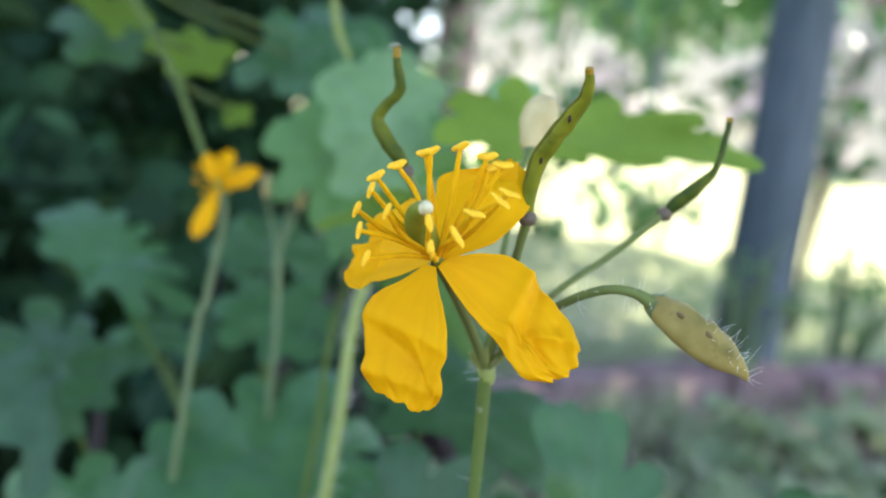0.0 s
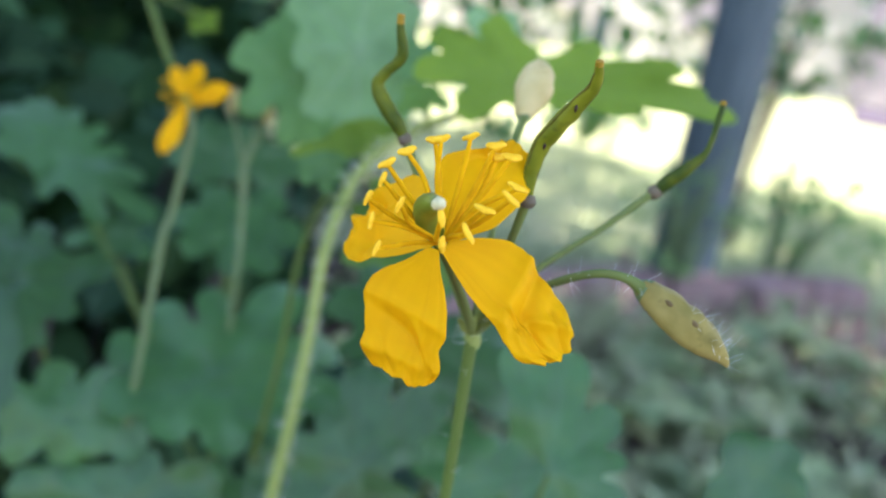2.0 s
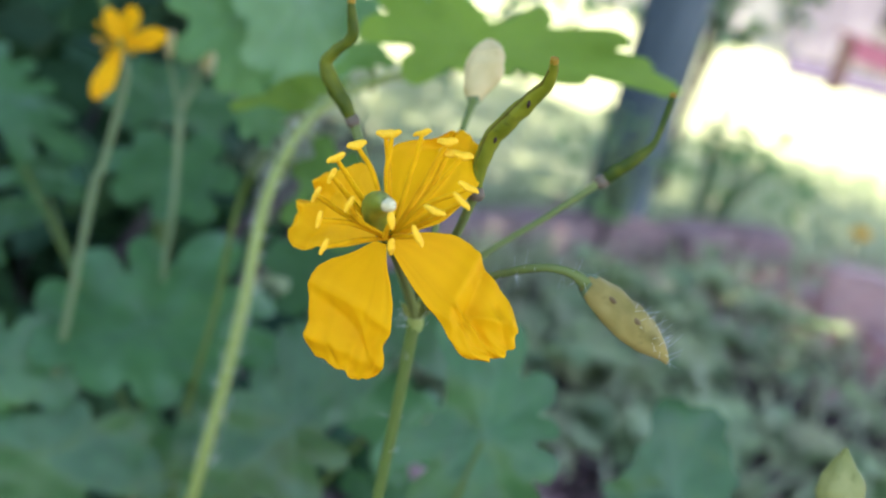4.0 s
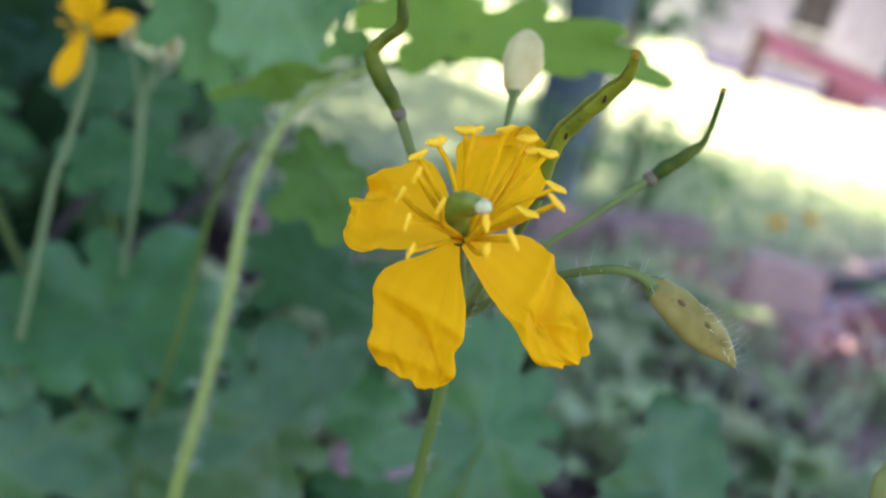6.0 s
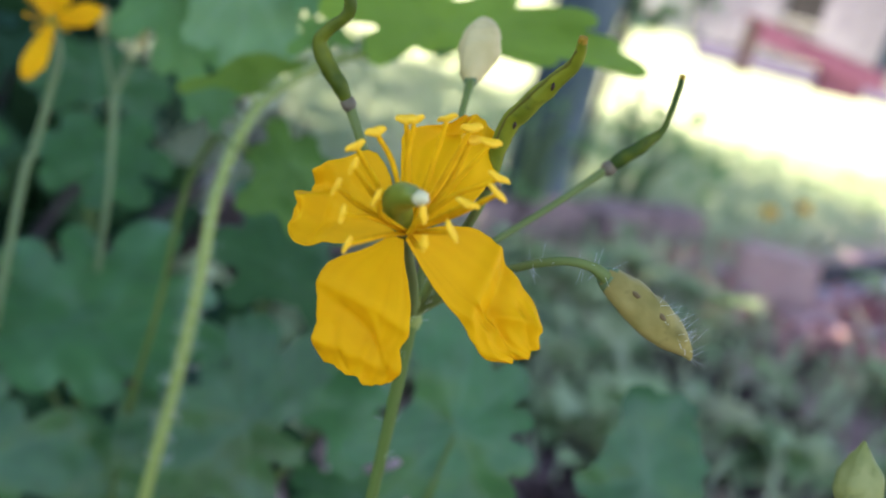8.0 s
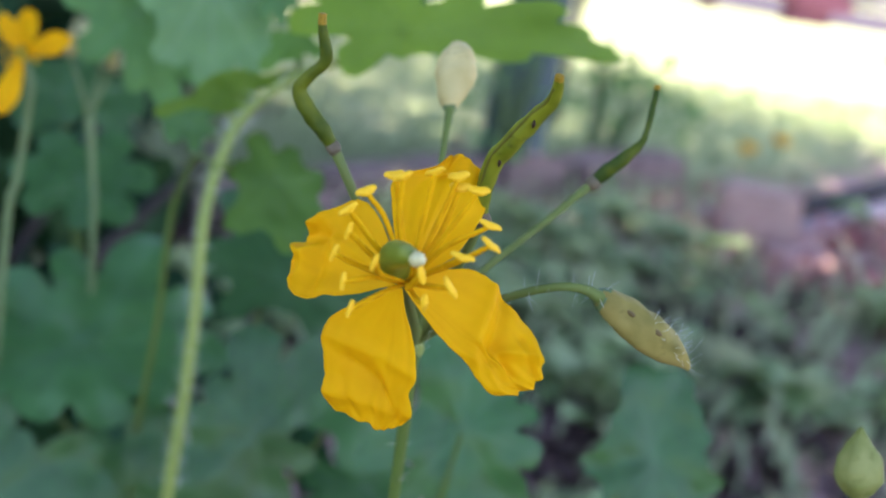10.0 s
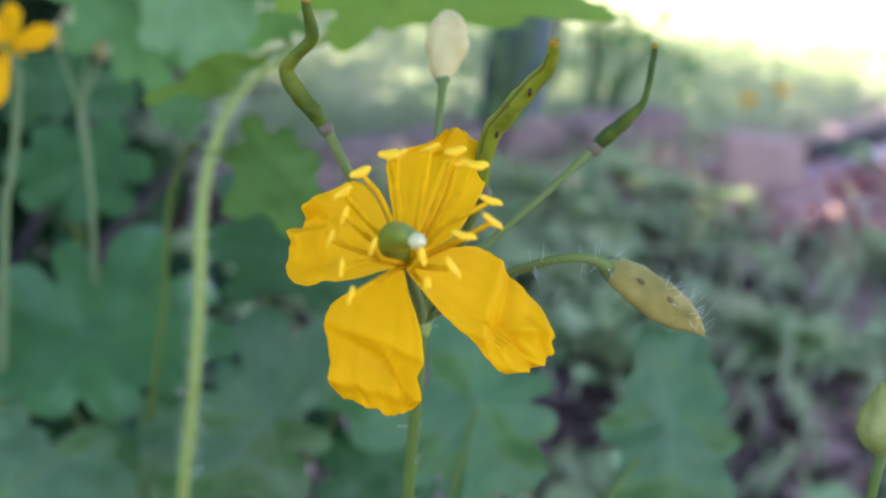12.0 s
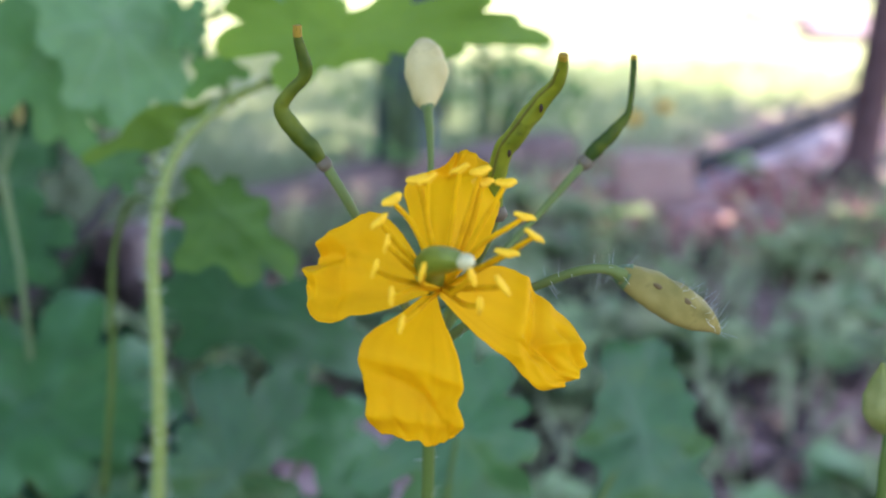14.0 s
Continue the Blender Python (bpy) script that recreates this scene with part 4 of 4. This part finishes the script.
part("pistil", tube(mm((-0.7, 72.6, 489.5, 0.8), (-1.6, 71.1, 490.9, 1.05), (-2.0, 69.3, 492.1, 1.02), (-1.85, 67.2, 492.9, 0.8), (-1.55, 65.6, 493.35, 0.45)), 14, 8), M_PISTIL, flower, "plump green pistil")
part("stigma", tube(mm((-1.5, 65.9, 493.2, 0.4), (-1.5, 65.3, 493.35, 0.5), (-1.5, 64.9, 493.5, 0.48), (-1.5, 64.6, 493.6, 0.3)), 12, 6, rough=0.25), M_STIGMA, flower, "cream two-lobed stigma")
ANTHERS = [(-4.1, 71.7, 495.6), (-2.2, 72.5, 496.7), (-1.8, 71.6, 496.9), (0.3, 71.4, 497.5), (-5.4, 70.1, 494.7), (-5.5, 68.2, 493.85), (-6.3, 67.9, 492.4), (-5.8, 66.0, 491.25), (-4.05, 65.6, 492.8), (-5.1, 66.0, 489.4),
           (-1.15, 64.9, 492.5), (-0.8, 64.3, 490.8), (0.8, 64.7, 491.8), (1.8, 66.5, 493.3), (3.4, 66.1, 494.4), (4.15, 69.2, 494.75), (2.4, 72.8, 497.0), (2.7, 73.0, 496.2), (3.5, 71.0, 496.6)]
# the way each anther lies, its half length in millimetres and how plump it is, by where it stands in the ring
LIE = [((0.9, -0.2, 0.4), 0.72, 1.15)] * 5 + [((0.15, 0.15, 1.0), 0.6, 0.85)] * 5 + [((0.2, 0.0, -1.0), 0.65, 1.0)] * 2 + [((0.5, -0.2, -0.8), 0.8, 1.0)] + [((0.95, -0.1, -0.35), 0.8, 1.0)] * 3 + [((0.95, -0.2, 0.2), 0.75, 1.2)] * 3
arng = random.Random(8)
for a, (lie, half, plump) in zip(ANTHERS, LIE):
    a = Vector(a) / 1000
    out = a - CENTRE
    root = CENTRE + Vector((out.x * 0.06, -0.0012, out.z * 0.06 + 0.0003))
    bend = root.lerp(a, 0.55) + Vector((arng.gauss(0, 0.0003), 0.0003, arng.gauss(-0.0001, 0.0003)))
    part("stamen", tube([(*root, 0.00015), (*bend, 0.0002), (*bend.lerp(a, 0.8), 0.00018), (*a, 0.00012)], 9, 7), M_FILAMENT, flower)
    w = (Vector(lie).normalized() + Vector((arng.gauss(0, 0.15), arng.gauss(0, 0.15), arng.gauss(0, 0.15)))).normalized() * half / 1000
    sag = Vector((0, -0.00005, -0.00008))
    part("anther", tube([(*(a - w), 0.00013), (*(a - w * 0.7 - sag), 0.00022 * plump), (*a, 0.0003 * plump), (*(a + w * 0.65 - sag), 0.00024 * plump), (*(a + w), 0.0001)], 9, 5, flat=0.62, rough=0.2), M_ANTHER, flower)


def seed_pod(parent, pts, mat, label, tip=0.12, spots=()):
    pod = part("seed_pod", tube(pts, 14, 10, rough=0.24), mat, parent, label)
    c = spline(pts, 10)
    end = c[int(len(c) * (1 - tip)) :]
    part("pod_tip", tube([(*e[:3], e[3] * 1.06) for e in end[:: max(1, len(end) // 4)]] + [(*end[-1][:3], end[-1][3] * 0.75)], 12, 4, rough=0.2), M_POD_TIP, pod, "pinkish orange withered tip")
    for s in spots:
        sp = Vector(s) / 1000
        part("spot", tube([(*(sp + Vector((0, 0.0001, -0.0003))), 0.00006), (*sp, 0.00015), (*(sp + Vector((0, 0.0001, 0.0003))), 0.00006)], 7, 3), M_SPOT, pod, "small dark brown spot")
    seam = [(p[0] - p[3] * 0.72, p[1] - p[3] * 0.55, p[2] + p[3] * 0.35, 0.00013) for p in pts[1:-1]]
    if spots:
        part("seam", tube(seam, 6, 8), M_SEAM, pod, "dark brown seam")
    b = Vector(pts[0][:3])
    d = (Vector(pts[1][:3]) - b).normalized()
    part("collar", tube([(*(b - d * 0.0007), 0.0004), (*(b - d * 0.0002), 0.0007), (*(b + d * 0.0004), 0.0006)], 10, 4, rough=0.35), M_COLLAR, pod, "brown papery collar")
    return pod


seed_pod(plant_a, mm((6.4, 78.7, 492.4, 0.42), (6.3, 79.0, 494.6, 0.62), (6.6, 78.7, 496.95, 0.72), (7.48, 78.0, 498.83, 0.75), (8.55, 77.25, 500.83, 0.7), (9.25, 76.44, 502.17, 0.55), (9.35, 75.8, 503.33, 0.42), (9.16, 75.27, 504.48, 0.32)), M_POD, "olive green seed pod with dark spots", 0.05, ((6.75, 77.9, 497.05), (8.35, 76.5, 500.55)))
seed_pod(plant_a, mm((19.78, 89.93, 493.3, 0.45), (20.72, 89.9, 494.46, 0.7), (22.0, 89.6, 495.9, 0.6), (23.3, 89.5, 497.5, 0.38), (23.8, 89.9, 498.8, 0.28), (24.2, 90.6, 500.6, 0.3), (24.5, 91.3, 502.6, 0.28)), M_POD_GREEN, "slender dark green seed pod bent upwards", 0.04)
seed_pod(plant_a, mm((-4.18, 89.85, 494.0, 0.45), (-5.28, 90.0, 495.42, 0.68), (-6.97, 90.5, 497.26, 0.7), (-7.46, 90.6, 498.61, 0.58), (-6.6, 90.2, 500.02, 0.5), (-5.73, 89.8, 501.24, 0.52), (-5.93, 89.7, 502.55, 0.48), (-6.3, 89.7, 503.85, 0.36), (-6.43, 89.6, 504.93, 0.3)), M_POD_GREEN, "slender green seed pod with a double bend", 0.1)


def flower_bud(parent, pts, mat, seed, label, hair=0, spots=(), rib=0.045):
    bud = part("flower_bud", tube(pts, 24, 12, rough=0.12, rib=rib), mat, parent, label)
    if hair:
        part("bud_hairs", hairs(pts[3:], hair, 0.0014, seed, 0.000016, 0.0), M_HAIR, bud, "long white hairs")
    for s in spots:
        sp = Vector(s) / 1000
        core = Vector(min(spline(pts, 10), key=lambda c: (Vector(c[:3]) - sp).length)[:3])
        out = (sp - core).normalized()
        rad = float(min(spline(pts, 10), key=lambda c: (Vector(c[:3]) - sp).length)[3])
        lie = (Vector(pts[-1][:3]) - Vector(pts[0][:3])).normalized()
        disc = [(*(core + out * (rad * 0.97) + lie * f), w) for f, w in ((-0.00045, 0.00006), (-0.00015, 0.0002), (0.0002, 0.00018), (0.00048, 0.00005))]
        part("spot", tube(disc, 8, 3, rough=0.4), M_BUD_SPOT, bud, "small faint brown spot")
    a, b = Vector(pts[0][:3]), Vector(pts[1][:3])
    d = (b - a).normalized()
    part("bud_base", tube([(*(a - d * 0.0004), pts[0][3] * 0.7), (*a, pts[0][3] * 1.05), (*(a + d * 0.0006), pts[0][3] * 1.35)], 14, 4), M_STEM_GREY, bud)
    return bud


flower_bud(plant_a, mm((17.2, 77.9, 486.9, 0.85), (17.9, 77.5, 486.65, 1.15), (19.1, 76.6, 486.0, 1.48), (20.5, 75.8, 485.25, 1.62), (21.9, 75.2, 484.5, 1.52), (23.15, 74.8, 483.8, 1.12), (24.15, 74.55, 483.1, 0.58), (24.75, 74.5, 482.45, 0.15)), M_BUD, 4,
           "plump yellowish green flower bud with long white hairs", 46, ((18.9, 74.75, 487.0), (21.0, 73.6, 486.0)))
flower_bud(plant_a, mm((7.2, 97.3, 497.1, 0.6), (7.35, 98.0, 497.9, 1.2), (7.8, 99.5, 499.6, 1.85), (8.1, 101.0, 501.0, 1.8), (8.25, 101.9, 501.9, 1.35), (8.2, 102.3, 502.6, 0.7)), M_BUD_PALE, 5, "pale cream flower bud on an upright stalk")

plant_d = thing("celandine_plant", (0.045, 0.072, 0), "small celandine shoot with one closed green bud", "plant")
part("stem", tube(mm((48, 76, -3, 1.0), (46, 75, 250, 0.8), (44.3, 73.0, 440, 0.5), (43.9, 73.5, 471.3, 0.45)), 10, 8), M_STEM, plant_d)
flower_bud(plant_d, mm((43.9, 73.6, 471.2, 0.5), (43.85, 73.8, 471.9, 1.35), (43.75, 74.1, 473.2, 1.95), (43.6, 74.4, 474.8, 1.7), (43.45, 74.8, 476.1, 1.0), (43.35, 75.0, 477.0, 0.42), (43.3, 75.1, 477.6, 0.12)), M_BUD_GREEN, 6, "closed green flower bud", rib=0.09)

# ---- the arching stem with the large upper leaves ----
plant_b = thing("celandine_plant", (-0.02, 0.11, 0), "celandine with an arching hairy stem and large upper leaves", "plant")
ARCH = mm((-25, 128, -5, 1.64), (-21.5, 143, 250, 1.20), (-18.2, 148, 370, 1.05), (-15.4, 150, 416.5, 1.01), (-14, 153, 434.1, 0.99), (-13.3, 156, 448.9, 0.97), (-13.2, 160, 463.3, 0.97), (-11.2, 164, 473.2, 0.95), (-7.8, 167, 479.8, 0.89), (-1.2, 168.5, 485.6, 0.78), (5.5, 168, 489.3, 0.67))
part("stem", tube(stem_line(plant_b, ARCH), 12, 8), M_STEM_PALE, plant_b)
SIDE_STALK = mm((-11.8, 162, 471.5, 0.45), (-15.0, 172, 470.0, 0.5), (-18.0, 178, 460.5, 0.55), (-19.0, 179, 449.5, 0.55), (-19.5, 182, 436, 0.6), (-22, 186, 410, 0.7))
part("leaf_stalk", tube(SIDE_STALK, 8, 8), M_STEM, plant_b)
part("stem_hairs", hairs(ARCH[3:], 420, 0.0019, 9, radius=0.000035), M_HAIR, plant_b, "fine white hairs")

part("stem", tube(stem_line(plant_b, mm((-8.1, 203.2, 467.8, 0.50), (-17.1, 215.7, 490.2, 0.55), (-21.1, 216.9, 498.3, 0.55), (-25.9, 219.3, 508.2, 0.60), (-29.5, 221.2, 514.9, 0.95), (-32.9, 224.1, 528.1, 0.50), (-38.0, 227.8, 540.3, 0.40))), 10, 8), M_STEM_PALE, plant_b)

# ---- the flowering stems behind ----
plant_c = thing("celandine_plant", (-0.05, 0.2, 0), "celandine behind with a yellow flower and large lobed leaves", "plant")
part("stem", tube(stem_line(plant_c, mm((-60, 190, -5, 1.8), (-55, 196, 300, 1.3), (-49.2, 198, 435.8, 0.76), (-47.1, 198.7, 455.2, 0.72), (-45.1, 198.1, 472.1, 0.68), (-46.6, 199, 478.0, 0.68))), 10, 8), M_STEM_GREY, plant_c)
part("stem", tube(stem_line(plant_c, mm((-30, 210, -5, 1.8), (-32, 213, 300, 1.2), (-34.6, 215.9, 433.9, 0.66), (-35.4, 218, 449.1, 0.64), (-37, 220.1, 463.6, 0.95))), 10, 8), M_STEM_GREY, plant_c)
for e in ((-41.2, 220.7, 475.3), (-35.4, 223.8, 475.8), (-33.0, 219.0, 474.0)):
    part("pedicel", tube(mm((-37, 220.1, 463.6, 0.6), ((e[0] - 37) / 2, (e[1] + 220) / 2, (e[2] + 464) / 2, 0.45), (*e, 0.4)), 8, 6), M_STEM_GREY, plant_c)
    part("flower_bud", tube(mm((*e, 0.4), (e[0], e[1], e[2] + 1.5, 1.0), (e[0], e[1], e[2] + 4, 0.9), (e[0], e[1], e[2] + 5.5, 0.2)), 10, 5), M_BUD_PALE, plant_c)
fb = Vector((-0.0468, 0.1985, 0.4790))
bloom = part("flower", tube(mm((-46.6, 199, 478.0, 0.8), (-46.8, 198.5, 479, 1.1), (-46.9, 198, 480, 0.7)), 10, 4), M_PISTIL, plant_c, "open yellow bloom")
for tip, sd, w in (((-0.0494, 0.1936, 0.4686), (1, -0.3, 0.2), 2.3), ((-0.0384, 0.1958, 0.4830), (0.3, -0.4, -1), 2.1), ((-0.0515, 0.2040, 0.4845), (0.7, 0, 0.7), 1.7), ((-0.0468, 0.2060, 0.4857), (1, 0.1, 0), 1.8)):
    part("petal", petal(fb, tip, sd, (0.4, w * 0.6, w * 0.9, w, w * 0.6), (0.4, w * 0.6, w * 0.9, w, w * 0.6), int(w * 900 + tip[0] * 1e4), cup=0.05), M_PETAL, bloom)
for k in range(9):
    a = k * 0.7
    e = fb + Vector((math.cos(a) * 0.004, -0.004, math.sin(a) * 0.004 + 0.002))
    part("stamen", tube([(*fb, 0.00016), (*e, 0.0002), (*(e + Vector((0, -0.0008, 0.0004))), 0.0004)], 6, 4), M_FILAMENT, bloom)
part("stem", tube(stem_line(plant_c, mm((-48.1, 203.0, 478.3, 0.60), (-54.2, 208.2, 486.8, 0.75), (-60.8, 214.6, 496.8, 0.75), (-66.6, 219.6, 503.6, 0.70), (-77.5, 228.4, 515.4, 0.60), (-87.0, 236.0, 526.7, 0.50))), 10, 8), M_STEM, plant_c)

# ---- leaves ----
lobed_leaf(plant_c, (-0.0337, 0.2050, 0.4200), (0.12, -0.5, 0.72), [(-144, 20.6, 13), (-108, 24.2, 14), (-77, 25.6, 13), (-43, 24.2, 13, 0.6), (-7, 22.3, 12, 0.62), (31, 31.7, 14), (67, 30.2, 9, 0.42), (94, 28.1, 15), (130, 21.2, 16), (174, 19.2, 15)], M_LEAF, 3)
lobed_leaf(plant_c, (-0.0626, 0.1950, 0.4085), (0.04, -0.84, 0.36), [(-126, 14.9, 19), (-82, 21.6, 18), (-25, 12.4, 21), (33, 13.4, 17), (76, 21.0, 15, 0.5), (103, 16.4, 16), (176, 9.4, 22)], M_LEAF, 4)
lobed_leaf(plant_c, (-0.0499, 0.1900, 0.3920), (0.04, -0.84, 0.36), [(-120, 18.9, 19), (-86, 22.3, 14), (-60, 15.9, 15), (23, 13.2, 21), (66, 22.1, 17), (92, 23.8, 16), (144, 13.9, 21)], M_LEAF, 5)
lobed_leaf(plant_c, (-0.0776, 0.2000, 0.4342), (0.12, -0.5, 0.72), [(-148, 18.5, 19), (-59, 18.9, 19), (-17, 23.7, 12), (11, 18.1, 9), (65, 20.1, 13, 0.75), (117, 14.3, 13), (155, 16.1, 8, 0.85), (179, 26.8, 7, 0.75)], M_LEAF, 6)
lobed_leaf(plant_c, (-0.0965, 0.2800, 0.4457), (0.12, -0.5, 0.72), [(-167, 14.5, 8), (-79, 18.4, 17, 0.8), (-47, 26.3, 14, 0.85), (-24, 26.4, 9, 0.85), (4, 19.9, 7, 0.7), (37, 17.6, 9, 0.6), (70, 18.0, 10, 0.6), (98, 23.3, 10, 0.6), (123, 30.4, 9, 0.65), (149, 24.5, 8)], M_LEAF, 7)
lobed_leaf(plant_c, (-0.0779, 0.2700, 0.4290), (0.12, -0.5, 0.72), [(-178, 9.8, 12), (-111, 13.0, 17), (-54, 9.2, 15), (49, 9.4, 16), (118, 12.7, 16)], M_LEAF, 8)
lobed_leaf(plant_c, (-0.0413, 0.2500, 0.4415), (0.12, -0.5, 0.72), [(-176, 14.2, 14), (-125, 15.8, 15), (-83, 15.2, 19), (-24, 15.5, 17), (37, 18.4, 16), (87, 17.4, 18, 0.6), (140, 15.9, 18)], M_LEAF, 9)
lobed_leaf(plant_c, (-0.0508, 0.2800, 0.4554), (0.05, -0.6, 0.62), [(-145, 14.9, 15), (-105, 15.6, 20), (-50, 13.2, 19), (27, 13.2, 16), (87, 21.1, 18), (113, 19.0, 17), (159, 10.0, 15)], M_LEAF, 10)
lobed_leaf(plant_b, (-0.0012, 0.1650, 0.4230), (0.04, -0.84, 0.36), [(-143, 18.4, 17), (-83, 13.4, 15), (-44, 11.6, 11), (-3, 18.6, 17), (41, 20.0, 17), (73, 12.4, 9, 0.5), (120, 12.9, 13), (165, 17.1, 18)], M_LEAF, 11)
lobed_leaf(plant_b, (-0.0231, 0.2050, 0.3861), (0.04, -0.84, 0.36), [(-164, 12.5, 21), (-106, 14.8, 17), (-49, 14.8, 17), (13, 17.4, 20), (64, 15.9, 19), (126, 13.6, 19)], M_LEAF, 12)
lobed_leaf(plant_b, (0.0027, 0.1950, 0.4409), (0.12, -0.5, 0.72), [(-124, 13.8, 13), (-64, 14.9, 20), (-10, 25.1, 13), (16, 26.2, 12), (43, 20.8, 8, 0.5), (90, 26.7, 19), (120, 30.2, 14), (148, 20.2, 14, 0.5), (173, 7.7, 8)], M_LEAF, 13)
lobed_leaf(plant_b, (0.0185, 0.1850, 0.4185), (0.12, -0.5, 0.72), [(-175, 14.4, 18), (-111, 9.5, 15), (-42, 11.2, 18), (21, 10.5, 17), (75, 12.2, 15), (128, 14.4, 18)], M_LEAF, 14)
lobed_leaf(plant_b, (0.0259, 0.1900, 0.3953), (0.12, -0.5, 0.72), [(-159, 12.4, 18), (-108, 16.0, 15), (-65, 13.6, 17), (2, 10.3, 19), (74, 13.3, 15), (126, 13.8, 17)], M_LEAF, 15)
lobed_leaf(plant_a, (0.0256, 0.1300, 0.4450), (-0.2, -0.8, 0.42), [(-179, 14.7, 16), (-147, 14.2, 9), (-115, 16.1, 10, 0.45), (-27, 18.4, 14), (-5, 17.1, 15), (36, 12.9, 13, 0.75), (69, 10.8, 9, 0.7), (102, 11.7, 12), (142, 14.5, 18)], M_LEAF, 16, veins=0.2)
lobed_leaf(plant_a, (0.0590, 0.1340, 0.4389), (-0.2, -0.8, 0.42), [(-153, 16.5, 12), (-106, 11.2, 9, 0.85), (-53, 9.1, 10, 0.93), (-21, 14.2, 12, 0.93), (13, 14.1, 12, 0.93), (57, 9.8, 11, 0.8), (107, 11.5, 9), (142, 16.6, 12), (175, 20.8, 14)], M_LEAF, 17)
lobed_leaf(plant_b, (-0.0148, 0.2050, 0.4948), (0.05, -0.82, 0.35), [(-152, 17.0, 11, 0.8), (-100, 13.2, 17, 0.9), (-51, 17.7, 20, 0.9), (-3, 17.9, 17, 0.9), (39, 15.3, 14, 0.9), (100, 12.0, 16, 0.9), (144, 17.7, 13, 0.85), (176, 18.3, 12, 0.85)], M_LEAF_PALE, 18, veins=0.24)
lobed_leaf(plant_b, (-0.0286, 0.2200, 0.4858), (0.05, -0.82, 0.35), [(-134, 14.1, 15), (-73, 15.0, 18), (-2, 17.9, 17), (47, 16.8, 17), (127, 19.0, 13), (157, 19.8, 10), (179, 15.5, 11)], M_LEAF_MID, 19, veins=0.2)
lobed_leaf(plant_b, (-0.0022, 0.1630, 0.4699), (-0.1, -0.6, 0.55), [(-146, 10.7, 16), (-80, 8.1, 16), (-32, 10.0, 12), (14, 6.8, 12), (78, 7.4, 15), (129, 13.9, 12), (159, 12.1, 13)], M_LEAF_GREEN, 20)
lobed_leaf(plant_b, (-0.0107, 0.1700, 0.4815), (-0.1, -0.6, 0.55), [(-119, 6.1, 10), (-112, 11.7, 8), (-83, 5.1, 10), (43, 6.4, 8), (55, 11.8, 7), (68, 4.2, 10)], M_LEAF_YOUNG, 21)
lobed_leaf(plant_b, (-0.0168, 0.1780, 0.4740), (-0.1, -0.6, 0.55), [(-143, 4.5, 17), (-70, 6.0, 17), (40, 5.6, 19), (96, 4.8, 18), (156, 5.1, 14)], M_LEAF_MID, 22)
lobed_leaf(plant_b, (0.0129, 0.1520, 0.4976), (-0.12, -0.78, 0.4), [(-169, 4.2, 15), (-129, 10.9, 15), (-92, 16.9, 10, 0.5), (-70, 16.3, 12, 0.5), (-39, 11.8, 14), (6, 5.3, 11, 0.5), (53, 13.0, 9, 0.55), (70, 25.4, 6, 0.5), (79, 28.9, 4, 0.6), (84, 34.5, 4), (89, 18.7, 10), (104, 7.7, 15)], M_LEAF_YOUNG, 23, veins=0.3)
lobed_leaf(plant_b, (-0.0021, 0.2000, 0.4950), (0.05, -0.82, 0.35), [(-139, 5.6, 14), (-36, 5.7, 20), (23, 5.8, 16), (107, 3.5, 17), (178, 5.2, 16)], M_LEAF_MID, 24, veins=0.2)
lobed_leaf(plant_b, (-0.0013, 0.1720, 0.4908), (-0.1, -0.6, 0.55), [(-138, 6.7, 13), (-70, 4.1, 17), (17, 3.0, 13), (101, 5.0, 15), (156, 3.2, 14)], M_LEAF_GREEN, 25)
lobed_leaf(plant_b, (0.0119, 0.2000, 0.5009), (0.05, -0.82, 0.35), [(-130, 7.2, 17), (-41, 8.9, 19), (16, 8.0, 17), (99, 6.9, 19), (168, 9.3, 18)], M_LEAF_PALE, 26, veins=0.4)
lobed_leaf(plant_c, (-0.0976, 0.2700, 0.5077), (0.15, -0.58, 0.6), [(-142, 13.0, 19), (-65, 16.3, 21), (-14, 12.3, 13), (74, 15.0, 23), (139, 11.6, 18)], M_LEAF, 27)
lobed_leaf(plant_c, (-0.0674, 0.2500, 0.5059), (0.15, -0.58, 0.6), [(-145, 10.5, 17), (-70, 13.3, 22), (-11, 11.2, 13), (61, 10.1, 23), (139, 8.0, 21)], M_LEAF_YOUNG, 28)
lobed_leaf(plant_c, (-0.0559, 0.2500, 0.4925), (0.15, -0.58, 0.6), [(-148, 5.2, 16), (-60, 4.3, 23), (49, 4.6, 19), (131, 4.3, 21)], M_LEAF_YOUNG, 29)
lobed_leaf(plant_c, (-0.0512, 0.3000, 0.5100), (0.15, -0.58, 0.6), [(-161, 12.1, 13), (-122, 20.0, 16), (-43, 11.4, 21), (49, 14.9, 18), (111, 15.6, 22)], M_LEAF, 30)
lobed_leaf(plant_c, (-0.0897, 0.2500, 0.5156), (0.15, -0.58, 0.6), [(-73, 10.2, 26), (16, 10.9, 15), (123, 11.3, 20), (167, 11.1, 12)], M_LEAF_YOUNG, 31)
lobed_leaf(plant_c, (-0.05, 0.346, 0.516), (0.08, -0.58, 0.58), any_lobes(71, 7, 24), M_LEAF, 71)
